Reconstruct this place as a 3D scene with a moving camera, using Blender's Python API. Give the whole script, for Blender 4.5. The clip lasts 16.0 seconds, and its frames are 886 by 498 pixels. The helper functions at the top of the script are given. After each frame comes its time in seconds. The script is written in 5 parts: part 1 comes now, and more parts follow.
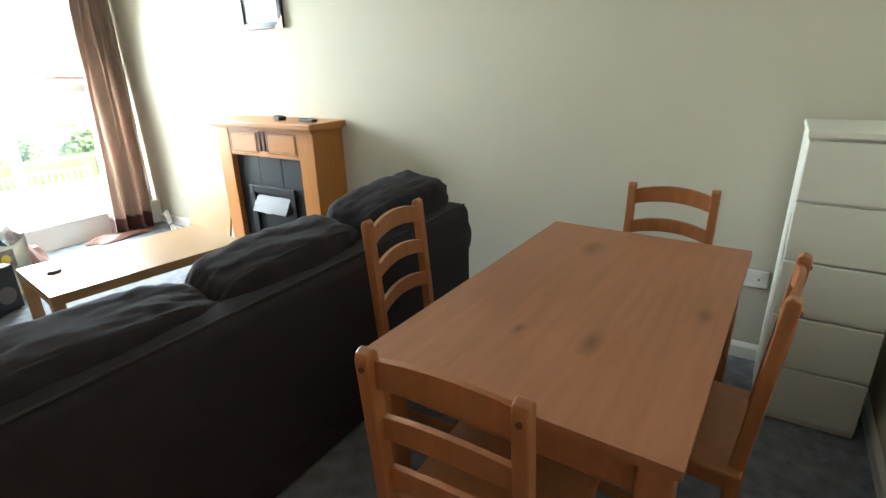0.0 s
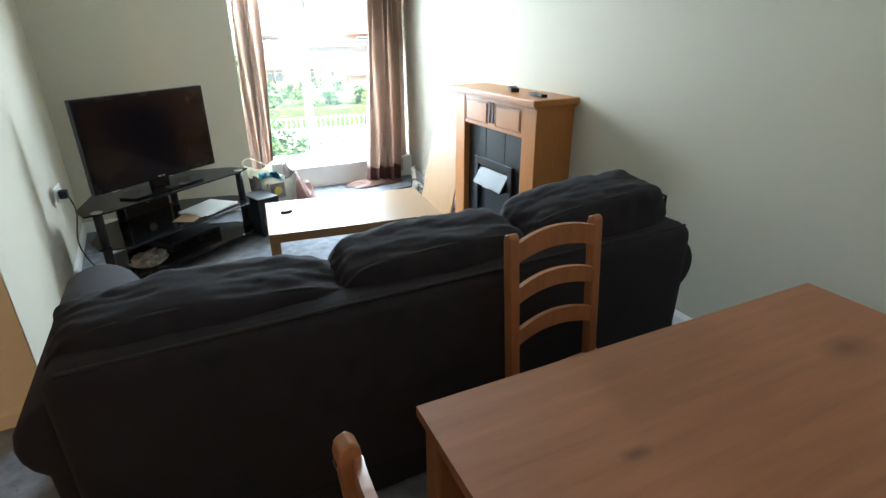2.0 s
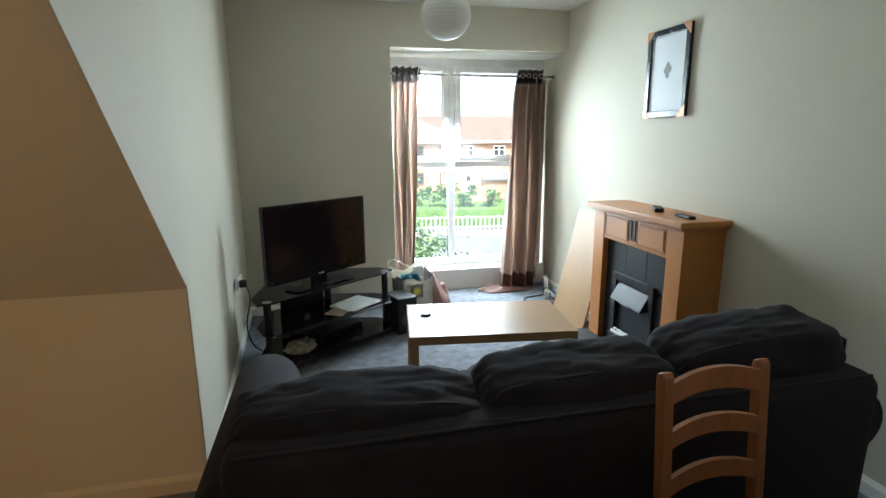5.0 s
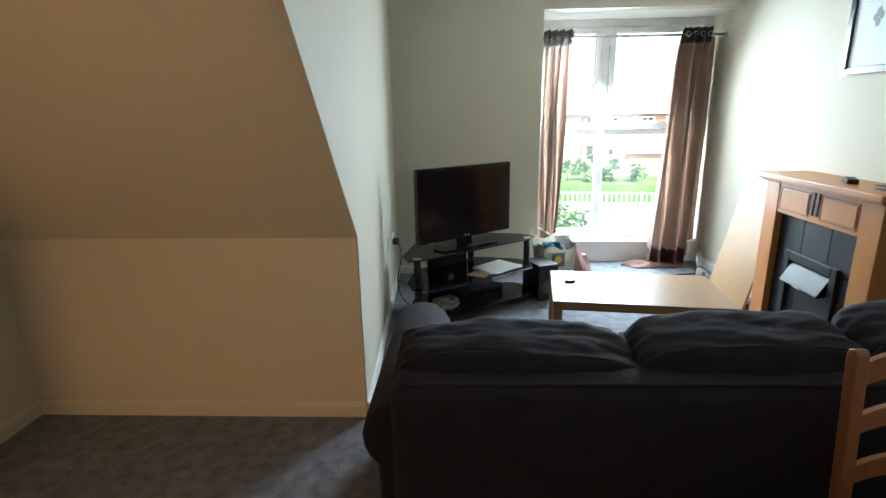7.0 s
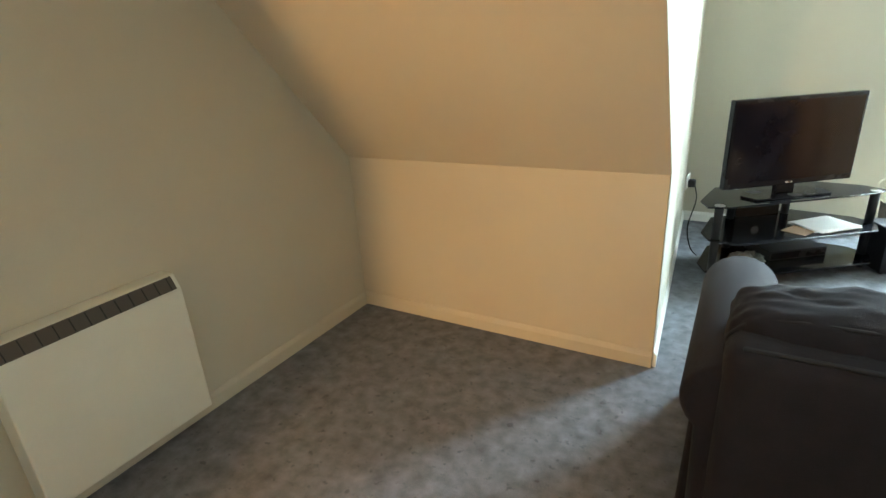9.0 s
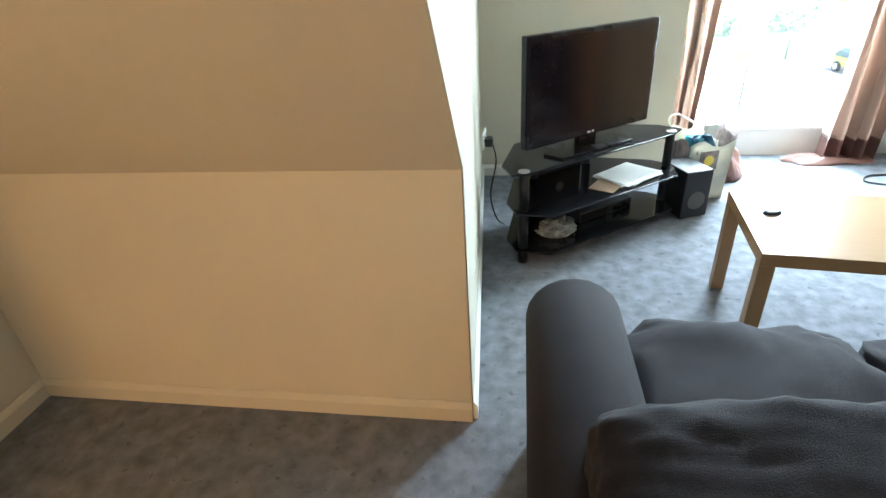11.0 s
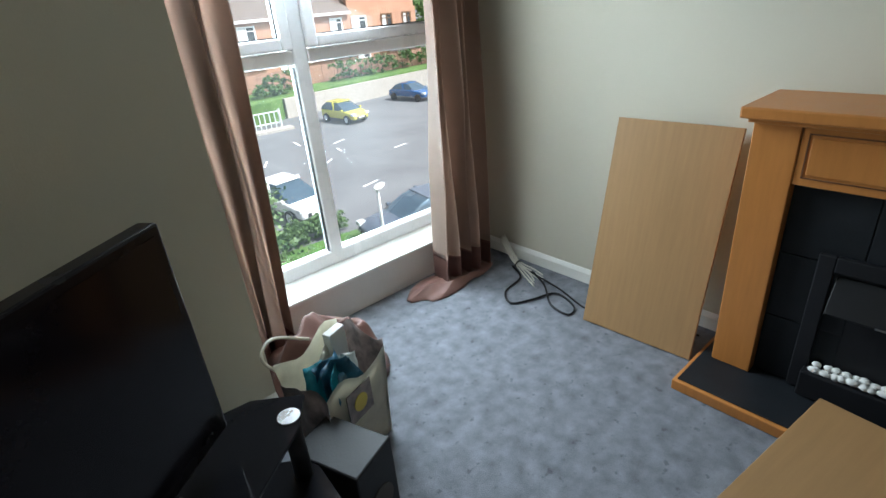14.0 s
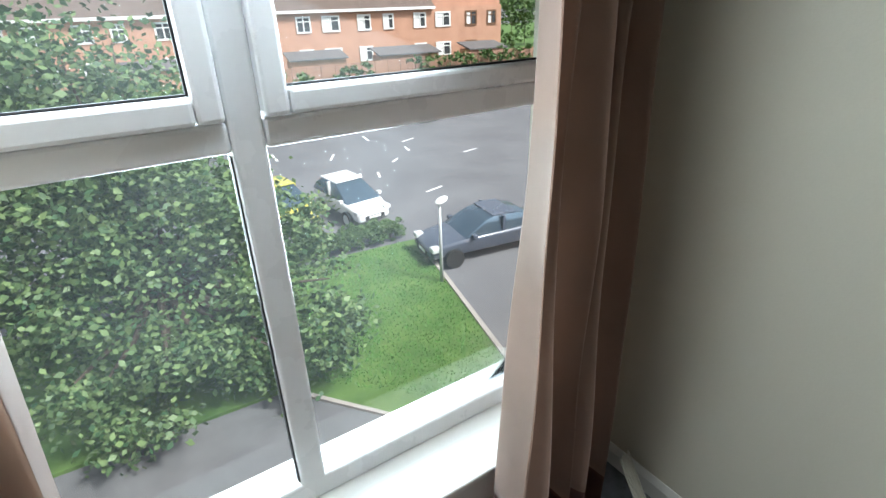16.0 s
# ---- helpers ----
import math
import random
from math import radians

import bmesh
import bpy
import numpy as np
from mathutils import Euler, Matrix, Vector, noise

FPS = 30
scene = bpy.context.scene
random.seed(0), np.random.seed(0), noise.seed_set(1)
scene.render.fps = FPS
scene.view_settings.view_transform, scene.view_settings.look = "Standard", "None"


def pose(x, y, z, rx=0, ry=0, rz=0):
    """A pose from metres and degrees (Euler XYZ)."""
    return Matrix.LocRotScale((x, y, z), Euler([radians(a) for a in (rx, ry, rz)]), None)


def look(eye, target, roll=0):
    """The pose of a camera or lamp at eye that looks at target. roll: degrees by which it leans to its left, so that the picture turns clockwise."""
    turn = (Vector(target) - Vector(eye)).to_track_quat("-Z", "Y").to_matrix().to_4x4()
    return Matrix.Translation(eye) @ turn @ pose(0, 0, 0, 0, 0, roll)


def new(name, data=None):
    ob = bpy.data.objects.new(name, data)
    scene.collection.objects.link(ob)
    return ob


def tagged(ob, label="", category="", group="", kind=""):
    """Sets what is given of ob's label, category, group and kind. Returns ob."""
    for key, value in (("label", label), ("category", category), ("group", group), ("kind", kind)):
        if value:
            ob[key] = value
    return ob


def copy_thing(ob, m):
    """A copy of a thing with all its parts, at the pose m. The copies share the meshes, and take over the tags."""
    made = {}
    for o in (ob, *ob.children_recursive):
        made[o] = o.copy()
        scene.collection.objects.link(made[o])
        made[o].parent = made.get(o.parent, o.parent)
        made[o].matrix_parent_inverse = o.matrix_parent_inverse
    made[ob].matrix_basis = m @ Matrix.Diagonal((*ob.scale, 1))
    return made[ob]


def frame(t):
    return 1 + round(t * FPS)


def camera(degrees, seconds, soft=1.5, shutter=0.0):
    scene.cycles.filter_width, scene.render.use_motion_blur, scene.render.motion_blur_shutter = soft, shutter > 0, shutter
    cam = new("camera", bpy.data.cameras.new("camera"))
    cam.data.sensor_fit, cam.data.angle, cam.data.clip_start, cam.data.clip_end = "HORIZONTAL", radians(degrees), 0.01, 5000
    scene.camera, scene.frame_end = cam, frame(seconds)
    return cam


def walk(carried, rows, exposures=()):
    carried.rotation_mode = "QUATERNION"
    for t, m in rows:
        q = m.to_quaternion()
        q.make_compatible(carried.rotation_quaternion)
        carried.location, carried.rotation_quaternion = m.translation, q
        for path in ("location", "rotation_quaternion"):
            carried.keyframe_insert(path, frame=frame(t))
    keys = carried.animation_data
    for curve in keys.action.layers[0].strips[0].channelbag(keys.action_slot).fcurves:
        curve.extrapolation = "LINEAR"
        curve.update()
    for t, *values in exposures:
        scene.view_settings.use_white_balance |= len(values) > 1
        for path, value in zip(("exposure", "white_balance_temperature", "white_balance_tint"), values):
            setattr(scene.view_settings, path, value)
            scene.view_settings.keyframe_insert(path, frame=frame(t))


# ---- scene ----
cam = camera(81.7, 16.0)
PATH = [
    (0, (0.175, 0.267, 1.421), (1.756, 1.279, 0.731), -1.6),
    (0.5, (0.293, 0.305, 1.429), (1.786, 1.43, 0.719), -0.7),
    (1, (0.393, 0.31, 1.433), (1.741, 1.599, 0.711), -1.5),
    (1.5, (0.563, 0.289, 1.431), (1.659, 1.768, 0.65), 0.2),
    (2, (0.669, 0.288, 1.446), (1.502, 1.925, 0.655), -0.4),
    (2.5, (0.692, 0.297, 1.48), (1.359, 2.023, 0.721), -0.6),
    (3, (0.665, 0.283, 1.518), (1.266, 2.082, 0.885), -1.5),
    (3.5, (0.627, 0.279, 1.545), (1.153, 2.143, 1.044), -1.1),
    (4, (0.605, 0.282, 1.555), (1.08, 2.179, 1.134), -0.7),
    (6.5, (0.542, 0.264, 1.485), (0.747, 2.198, 1.018), -0.0),
    (7, (0.491, 0.22, 1.484), (0.412, 2.15, 0.967), -0.9),
    (7.5, (0.399, 0.191, 1.462), (-0.011, 2.079, 0.947), -2.2),
    (7.6, (0.395, 0.16, 1.437), (-0.084, 2.038, 0.943), -2.0),
    (8, (0.358, 0.14, 1.484), (-0.439, 1.891, 0.938), -2.3),
    (8.2, (0.329, 0.11, 1.477), (-0.639, 1.769, 0.92), -2.1),
    (10.4, (0.091, 0.755, 1.43), (-0.704, 2.318, 0.469), -4.9),
    (10.5, (0.081, 0.798, 1.418), (-0.636, 2.403, 0.465), -4.1),
    (11, (0.155, 1.215, 1.409), (-0.14, 2.94, 0.44), -4.0),
    (11.5, (0.152, 1.665, 1.39), (0.426, 3.433, 0.496), -7.1),
    (12, (0.301, 2.0, 1.33), (0.932, 3.73, 0.55), -5.1),
    (12.5, (0.404, 2.278, 1.397), (1.07, 3.999, 0.625), -4.0),
    (13, (0.526, 2.526, 1.426), (1.578, 4.03, 0.631), -3.7),
    (13.5, (0.599, 2.951, 1.434), (1.926, 4.164, 0.558), -5.1),
    (14, (0.677, 3.156, 1.446), (1.833, 4.537, 0.576), -5.1),
    (14.5, (0.838, 3.437, 1.47), (1.931, 4.872, 0.607), -3.5),
    (15, (1.032, 3.821, 1.458), (2.161, 5.247, 0.625), -3.6),
    (15.5, (1.252, 4.105, 1.47), (2.469, 5.454, 0.634), -3.1),
    (16, (1.615, 4.358, 1.499), (2.588, 5.876, 0.634), -1.8),
]
# exposure follows the phone's own metering
EXPOSURES = [
    (0, 2.9, 6450, 10), (1, 2.65, 6050, 10), (2, 2.5, 5950, 10), (2.5, 2.4, 5950, 10), (3.5, 1.9, 6100, 10), (4.2, 1.8, 6150, 10),
    (6.5, 1.75, 5950, 10), (7, 2.1, 5950, 10), (7.5, 2.85, 6050, 7), (8, 3.3, 5900, 3), (10.5, 3.4, 5900, 5), (11, 3.25, 5850, 8), (11.5, 2.4, 5750, 10),
    (12, 1.9, 6450, 10), (12.5, 1.55, 6500, 11), (13, 1.2, 6250, 11), (13.5, 0.95, 6150, 11), (14.5, 0.65, 6100, 12), (15, 0.45, 6050, 12),
    (15.5, 0.3, 6050, 12), (16, 0.4, 6250, 13),
]
walk(cam, [(t, look(e, g, r)) for t, e, g, r in PATH], EXPOSURES)

# ---------------------------------------------------------------- light
world = bpy.data.worlds.new("sky")
scene.world = world
world.use_nodes = True
wn, wl = world.node_tree.nodes, world.node_tree.links
sky = wn.new("ShaderNodeTexSky")
sky.sky_type = "NISHITA"
sky.sun_disc = False
sky.sun_elevation, sky.sun_rotation = radians(48), radians(150)
sky.air_density, sky.dust_density = 1.0, 3.0
hazy = wn.new("ShaderNodeHueSaturation")
hazy.inputs["Saturation"].default_value = 0.35
wl.new(sky.outputs[0], hazy.inputs["Color"])
wl.new(hazy.outputs[0], wn["Background"].inputs[0])
wn["Background"].inputs[1].default_value = 0.15

sun = new("sun", bpy.data.lights.new("sun", "SUN"))
sun.data.energy, sun.data.angle, sun.data.color = 5.0, radians(12), (1, 0.96, 0.9)
sun.matrix_world = look((0, 0, 30), (0 - 12, 20, 0))

day = new("window_daylight", bpy.data.lights.new("window_daylight", "AREA"))
day.data.shape, day.data.size, day.data.size_y = "RECTANGLE", 0.9, 1.95
day.data.energy, day.data.color = 66, (0.82, 0.955, 1.0)
day.matrix_world = look((1.86, 5.64, 1.3), (1.3, 3.6, -0.1))

bulb = new("hall_bulb", bpy.data.lights.new("hall_bulb", "POINT"))
bulb.data.energy, bulb.data.color, bulb.data.shadow_soft_size = 25, (1.0, 0.50, 0.18), 0.10
bulb.matrix_world = pose(-0.70, -2.0, 1.45)

# ---------------------------------------------------------------- materials
MATS = {}


def mat(name, color, rough=0.6, metal=0.0, vary=0.12, scale=6.0, bump=0.1, fine=120.0, grain=None, second=None, spec=0.5, coat=0.0, sheen=0.0, piece=0.0):
    """Principled surface with variation at two scales. grain: axis stretch for wood."""
    if name in MATS:
        return MATS[name]
    m = bpy.data.materials.new(name)
    m.use_nodes = True
    n, l = m.node_tree.nodes, m.node_tree.links
    b = n["Principled BSDF"]
    b.inputs["Roughness"].default_value = rough
    b.inputs["Metallic"].default_value = metal
    b.inputs["Specular IOR Level"].default_value = spec
    b.inputs["Coat Weight"].default_value = coat
    b.inputs["Sheen Weight"].default_value = sheen
    tc = n.new("ShaderNodeTexCoord")
    mp = n.new("ShaderNodeMapping")
    l.new(tc.outputs["Object"], mp.inputs[0])
    if grain:
        mp.inputs["Scale"].default_value = grain
    big, small = n.new("ShaderNodeTexNoise"), n.new("ShaderNodeTexNoise")
    big.inputs["Scale"].default_value, big.inputs["Detail"].default_value = scale, 5
    small.inputs["Scale"].default_value, small.inputs["Detail"].default_value = fine, 3
    l.new(mp.outputs[0], big.inputs["Vector"])
    l.new(mp.outputs[0], small.inputs["Vector"])
    mixv = n.new("ShaderNodeMath")
    mixv.operation = "MULTIPLY_ADD"
    mixv.inputs[1].default_value = 0.35
    l.new(small.outputs["Fac"], mixv.inputs[0])
    l.new(big.outputs["Fac"], mixv.inputs[2])
    ramp = n.new("ShaderNodeValToRGB")
    ramp.color_ramp.elements[0].position, ramp.color_ramp.elements[1].position = 0.38, 0.98
    c2 = second or tuple(min(1, c * (1 + vary)) for c in color)
    c1 = tuple(c * (1 - vary) for c in color)
    ramp.color_ramp.elements[0].color, ramp.color_ramp.elements[1].color = (*c1, 1), (*c2, 1)
    l.new(mixv.outputs[0], ramp.inputs[0])
    out = ramp.outputs[0]
    if piece:
        oi, hs, mr = n.new("ShaderNodeObjectInfo"), n.new("ShaderNodeHueSaturation"), n.new("ShaderNodeMapRange")
        mr.inputs["To Min"].default_value, mr.inputs["To Max"].default_value = 1 - piece, 1 + piece
        l.new(oi.outputs["Random"], mr.inputs["Value"])
        l.new(mr.outputs[0], hs.inputs["Value"])
        l.new(out, hs.inputs["Color"])
        out = hs.outputs[0]
    l.new(out, b.inputs["Base Color"])
    rr = n.new("ShaderNodeMapRange")
    rr.inputs["To Min"].default_value, rr.inputs["To Max"].default_value = max(0.02, rough - 0.08), min(1, rough + 0.08)
    l.new(big.outputs["Fac"], rr.inputs["Value"])
    l.new(rr.outputs[0], b.inputs["Roughness"])
    if bump:
        bp = n.new("ShaderNodeBump")
        bp.inputs["Strength"].default_value, bp.inputs["Distance"].default_value = bump, 0.004
        l.new(small.outputs["Fac"], bp.inputs["Height"])
        l.new(bp.outputs[0], b.inputs["Normal"])
    MATS[name] = m
    return m


def knotty(name, light, dark, knot):
    """Oiled pine with long grain along x and scattered knots."""
    m = mat(name, light, 0.42, vary=0.1, scale=3.0, bump=0.05, fine=30, grain=(1.2, 14, 14), second=dark)
    n, l = m.node_tree.nodes, m.node_tree.links
    b = n["Principled BSDF"]
    src = b.inputs["Base Color"].links[0].from_socket
    tc, mp, vo = n.new("ShaderNodeTexCoord"), n.new("ShaderNodeMapping"), n.new("ShaderNodeTexVoronoi")
    mp.inputs["Scale"].default_value = (2.1, 4.4, 4.4)
    wob, add = n.new("ShaderNodeTexNoise"), n.new("ShaderNodeMixRGB")
    wob.inputs["Scale"].default_value, wob.inputs["Detail"].default_value = 9.0, 3
    add.blend_type, add.inputs[0].default_value = "ADD", 0.16
    l.new(tc.outputs["Object"], mp.inputs[0])
    l.new(tc.outputs["Object"], wob.inputs["Vector"])
    l.new(mp.outputs[0], add.inputs[1])
    l.new(wob.outputs["Color"], add.inputs[2])
    l.new(add.outputs[0], vo.inputs["Vector"])
    vo.voronoi_dimensions = "2D"
    vo.inputs["Scale"].default_value = 1.0
    # a knot in about half of the cells, each of its own size
    size, far = n.new("ShaderNodeMapRange"), n.new("ShaderNodeMath")
    size.inputs["From Min"].default_value, size.inputs["To Min"].default_value, size.inputs["To Max"].default_value = 0.34, 0.01, 0.4
    l.new(vo.outputs["Color"], size.inputs["Value"])
    far.operation = "DIVIDE"
    l.new(vo.outputs["Distance"], far.inputs[0])
    l.new(size.outputs[0], far.inputs[1])
    rp = n.new("ShaderNodeValToRGB")
    rp.color_ramp.elements[0].position, rp.color_ramp.elements[1].position = 0.15, 0.95
    rp.color_ramp.elements[0].color, rp.color_ramp.elements[1].color = (0.7, 0.7, 0.7, 1), (0, 0, 0, 1)
    l.new(far.outputs[0], rp.inputs[0])
    mx = n.new("ShaderNodeMix")
    mx.data_type = "RGBA"
    l.new(rp.outputs[0], mx.inputs[0])
    l.new(src, mx.inputs[6])
    mx.inputs[7].default_value = (*knot, 1)
    l.new(mx.outputs[2], b.inputs["Base Color"])
    return m


def glass(name, tint=(0.95, 0.98, 0.97), film=(0.003, 0.008)):
    m = bpy.data.materials.new(name)
    m.use_nodes = True
    n, l = m.node_tree.nodes, m.node_tree.links
    n.remove(n["Principled BSDF"])
    tr, gl, mx, fr = n.new("ShaderNodeBsdfTransparent"), n.new("ShaderNodeBsdfGlossy"), n.new("ShaderNodeMixShader"), n.new("ShaderNodeFresnel")
    tr.inputs[0].default_value = (*tint, 1)
    gl.inputs["Roughness"].default_value = 0.02
    fr.inputs[0].default_value = 1.25
    l.new(fr.outputs[0], mx.inputs[0])
    l.new(tr.outputs[0], mx.inputs[1])
    l.new(gl.outputs[0], mx.inputs[2])
    # thin film on the pane in uneven smears: dust, plus a veil imitating outdoor glare
    tc, no, mr, tl, dust_veil = n.new("ShaderNodeTexCoord"), n.new("ShaderNodeTexNoise"), n.new("ShaderNodeMapRange"), n.new("ShaderNodeBsdfTranslucent"), n.new("ShaderNodeMixShader")
    no.inputs["Scale"].default_value, no.inputs["Detail"].default_value = 2.6, 3
    mr.inputs["From Min"].default_value, mr.inputs["From Max"].default_value = 0.35, 0.75
    mr.inputs["To Min"].default_value, mr.inputs["To Max"].default_value = film[0], film[1]
    tl.inputs[0].default_value = (0.88, 0.96, 1.0, 1)
    l.new(tc.outputs["Object"], no.inputs["Vector"])
    l.new(no.outputs["Fac"], mr.inputs["Value"])
    l.new(mr.outputs[0], dust_veil.inputs[0])
    l.new(mx.outputs[0], dust_veil.inputs[1])
    l.new(tl.outputs[0], dust_veil.inputs[2])
    l.new(dust_veil.outputs[0], n["Material Output"].inputs[0])
    return m


def carpet_mat():
    m = mat("carpet", (0.135, 0.142, 0.16), 0.95, vary=0.2, scale=15, bump=0.9, fine=260, second=(0.26, 0.274, 0.305), spec=0.1)
    n, l = m.node_tree.nodes, m.node_tree.links
    b = n["Principled BSDF"]
    src = b.inputs["Base Color"].links[0].from_socket
    tc, no, rp, mx = n.new("ShaderNodeTexCoord"), n.new("ShaderNodeTexNoise"), n.new("ShaderNodeValToRGB"), n.new("ShaderNodeMix")
    no.inputs["Scale"].default_value, no.inputs["Detail"].default_value = 26, 8
    l.new(tc.outputs["Object"], no.inputs["Vector"])
    rp.color_ramp.elements[0].position, rp.color_ramp.elements[1].position = 0.31, 0.38
    rp.color_ramp.elements[0].color, rp.color_ramp.elements[1].color = (0.5, 0.5, 0.5, 1), (0, 0, 0, 1)
    l.new(no.outputs["Fac"], rp.inputs[0])
    mx.data_type = "RGBA"
    l.new(rp.outputs[0], mx.inputs[0])
    l.new(src, mx.inputs[6])
    mx.inputs[7].default_value = (0.06, 0.064, 0.075, 1)
    l.new(mx.outputs[2], b.inputs["Base Color"])
    return m


PAINT = mat("cream_wall_paint", (0.575, 0.54, 0.44), 0.75, vary=0.03, scale=1.5, bump=0.12, fine=160)
CEIL = mat("white_ceiling_paint", (0.78, 0.77, 0.73), 0.85, vary=0.03, scale=2, bump=0.15, fine=90)
GLOSS = mat("white_gloss_paint", (0.78, 0.77, 0.73), 0.35, vary=0.05, scale=4, bump=0.04, fine=60)
UPVC = mat("white_upvc", (0.80, 0.81, 0.82), 0.28, vary=0.03, scale=5, bump=0.02, fine=60)
GASKET = mat("black_rubber_gasket", (0.015, 0.015, 0.017), 0.6)
GLASS = glass("window_glass")
CARPET = carpet_mat()
PINE = knotty("stained_pine", (0.30, 0.115, 0.05), (0.39, 0.16, 0.077), (0.10, 0.03, 0.012))
PINE2 = mat("stained_pine_frame", (0.35, 0.135, 0.052), 0.4, vary=0.2, scale=4, bump=0.05, fine=40, grain=(10, 10, 1.5))
BEECH = mat("beech_foil", (0.35, 0.2, 0.088), 0.36, vary=0.09, scale=3, bump=0.03, fine=60, grain=(1.5, 22, 22))
BEECHV = mat("beech_foil_upright", (0.345, 0.2, 0.09), 0.42, vary=0.1, scale=3, bump=0.03, fine=60, grain=(22, 22, 1.5))
OAKMDF = mat("honey_oak_veneer", (0.47, 0.185, 0.045), 0.36, vary=0.1, scale=3, bump=0.03, fine=60, grain=(18, 18, 2))
GROOVE = mat("dark_oak_groove", (0.12, 0.045, 0.015), 0.6)
BLACK = mat("black_painted_metal", (0.011, 0.011, 0.013), 0.42, vary=0.2, bump=0.03, spec=0.35)
SLATE = mat("black_hearth_tile", (0.013, 0.015, 0.018), 0.45, spec=0.3, vary=0.3, scale=8, bump=0.06, piece=0.25)
STEEL = mat("brushed_steel", (0.55, 0.55, 0.55), 0.28, metal=1.0, vary=0.08)
PEBBLE = mat("white_pebble", (0.68, 0.67, 0.64), 0.6, vary=0.12, scale=20, piece=0.1)
SOFA = mat("charcoal_sofa_cloth", (0.024, 0.0205, 0.026), 0.9, vary=0.25, scale=14, bump=0.5, fine=420, sheen=0.05, spec=0.2)
PIPING = mat("dark_piping", (0.024, 0.022, 0.026), 0.85)
TVBLK = mat("gloss_black_plastic", (0.008, 0.007, 0.009), 0.26, vary=0.1, bump=0.0, spec=0.18)
SCREEN = mat("tv_screen", (0.008, 0.006, 0.009), 0.14, vary=0.1, bump=0.0, spec=0.22)
BGLASS = mat("black_glass", (0.010, 0.010, 0.012), 0.08, vary=0.1, bump=0.0, spec=0.2)
PLASTIC = mat("black_plastic", (0.011, 0.011, 0.013), 0.5, vary=0.15, spec=0.3)
PAPER = mat("white_paper", (0.78, 0.78, 0.76), 0.7, vary=0.05, scale=9, bump=0.03)
CARD = mat("brown_envelope", (0.36, 0.24, 0.15), 0.8)
CURT = mat("tan_satin_curtain", (0.39, 0.275, 0.215), 0.5, vary=0.12, scale=5, bump=0.15, fine=380, sheen=0.3)
HEM = mat("rose_brown_hem", (0.16, 0.075, 0.058), 0.6, vary=0.15, scale=5, bump=0.15, fine=380, sheen=0.05)
CURTD = mat("brown_curtain_band", (0.055, 0.032, 0.024), 0.55, vary=0.15, bump=0.15, fine=380, sheen=0.2)
sn, sk = CURT.node_tree.nodes, CURT.node_tree.links
tl, ms = sn.new("ShaderNodeBsdfTranslucent"), sn.new("ShaderNodeMixShader")
sk.new(sn["Principled BSDF"].inputs["Base Color"].links[0].from_socket, tl.inputs[0])
ms.inputs[0].default_value = 0.26
sk.new(sn["Principled BSDF"].outputs[0], ms.inputs[1])
sk.new(tl.outputs[0], ms.inputs[2])
sk.new(ms.outputs[0], sn["Material Output"].inputs[0])
LANTERN = mat("white_paper_lantern", (0.80, 0.79, 0.75), 0.8, vary=0.03, bump=0.05)
HEATW = mat("white_enamel", (0.72, 0.72, 0.64), 0.4, vary=0.03, bump=0.02)
GRILLE = mat("dark_grille", (0.07, 0.06, 0.05), 0.6)
CHESTW = mat("white_chest_paint", (0.74, 0.73, 0.66), 0.45, vary=0.03, bump=0.02)


# ---------------------------------------------------------------- builders
def thing(name, m=None, label="", category="", group=""):
    ob = new(name)
    ob.matrix_world = m or Matrix()
    return tagged(ob, label, category, group)


def mesh_ob(name, bm, material, smooth=False):
    me = bpy.data.meshes.new(name)
    bm.normal_update()
    bm.to_mesh(me)
    bm.free()
    me.materials.append(material)
    if smooth:
        for p in me.polygons:
            p.use_smooth = True
    return new(name, me)


def part(name, bm, material, parent, label="", smooth=False):
    ob = mesh_ob(name, bm, material, smooth)
    ob.parent = parent
    return tagged(ob, label)


def solo(name, bm, material, label, category, m=None, smooth=False, kind="", group=""):
    ob = mesh_ob(name, bm, material, smooth)
    if m is not None:
        ob.matrix_world = m
    return tagged(ob, label, category, group, kind)


def box(x0, x1, y0, y1, z0, z1, bevel=0.0, seg=2, bm=None):
    own = bm is None
    bm = bm or bmesh.new()
    r = bmesh.ops.create_cube(bm, size=1)
    bmesh.ops.transform(bm, verts=r["verts"], matrix=Matrix.LocRotScale(((x0 + x1) / 2, (y0 + y1) / 2, (z0 + z1) / 2), None, (x1 - x0, y1 - y0, z1 - z0)))
    if bevel:
        es = list({e for v in r["verts"] for e in v.link_edges})
        bmesh.ops.bevel(bm, geom=es, offset=bevel, segments=seg, affect="EDGES", profile=0.5)
    return bm


def cyl(p, q, r, r2=None, seg=16, bm=None):
    bm = bm or bmesh.new()
    p, q = Vector(p), Vector(q)
    d = q - p
    m = Matrix.Translation((p + q) / 2) @ d.to_track_quat("Z", "Y").to_matrix().to_4x4()
    bmesh.ops.create_cone(bm, cap_ends=True, segments=seg, radius1=r, radius2=r if r2 is None else r2, depth=d.length, matrix=m)
    return bm


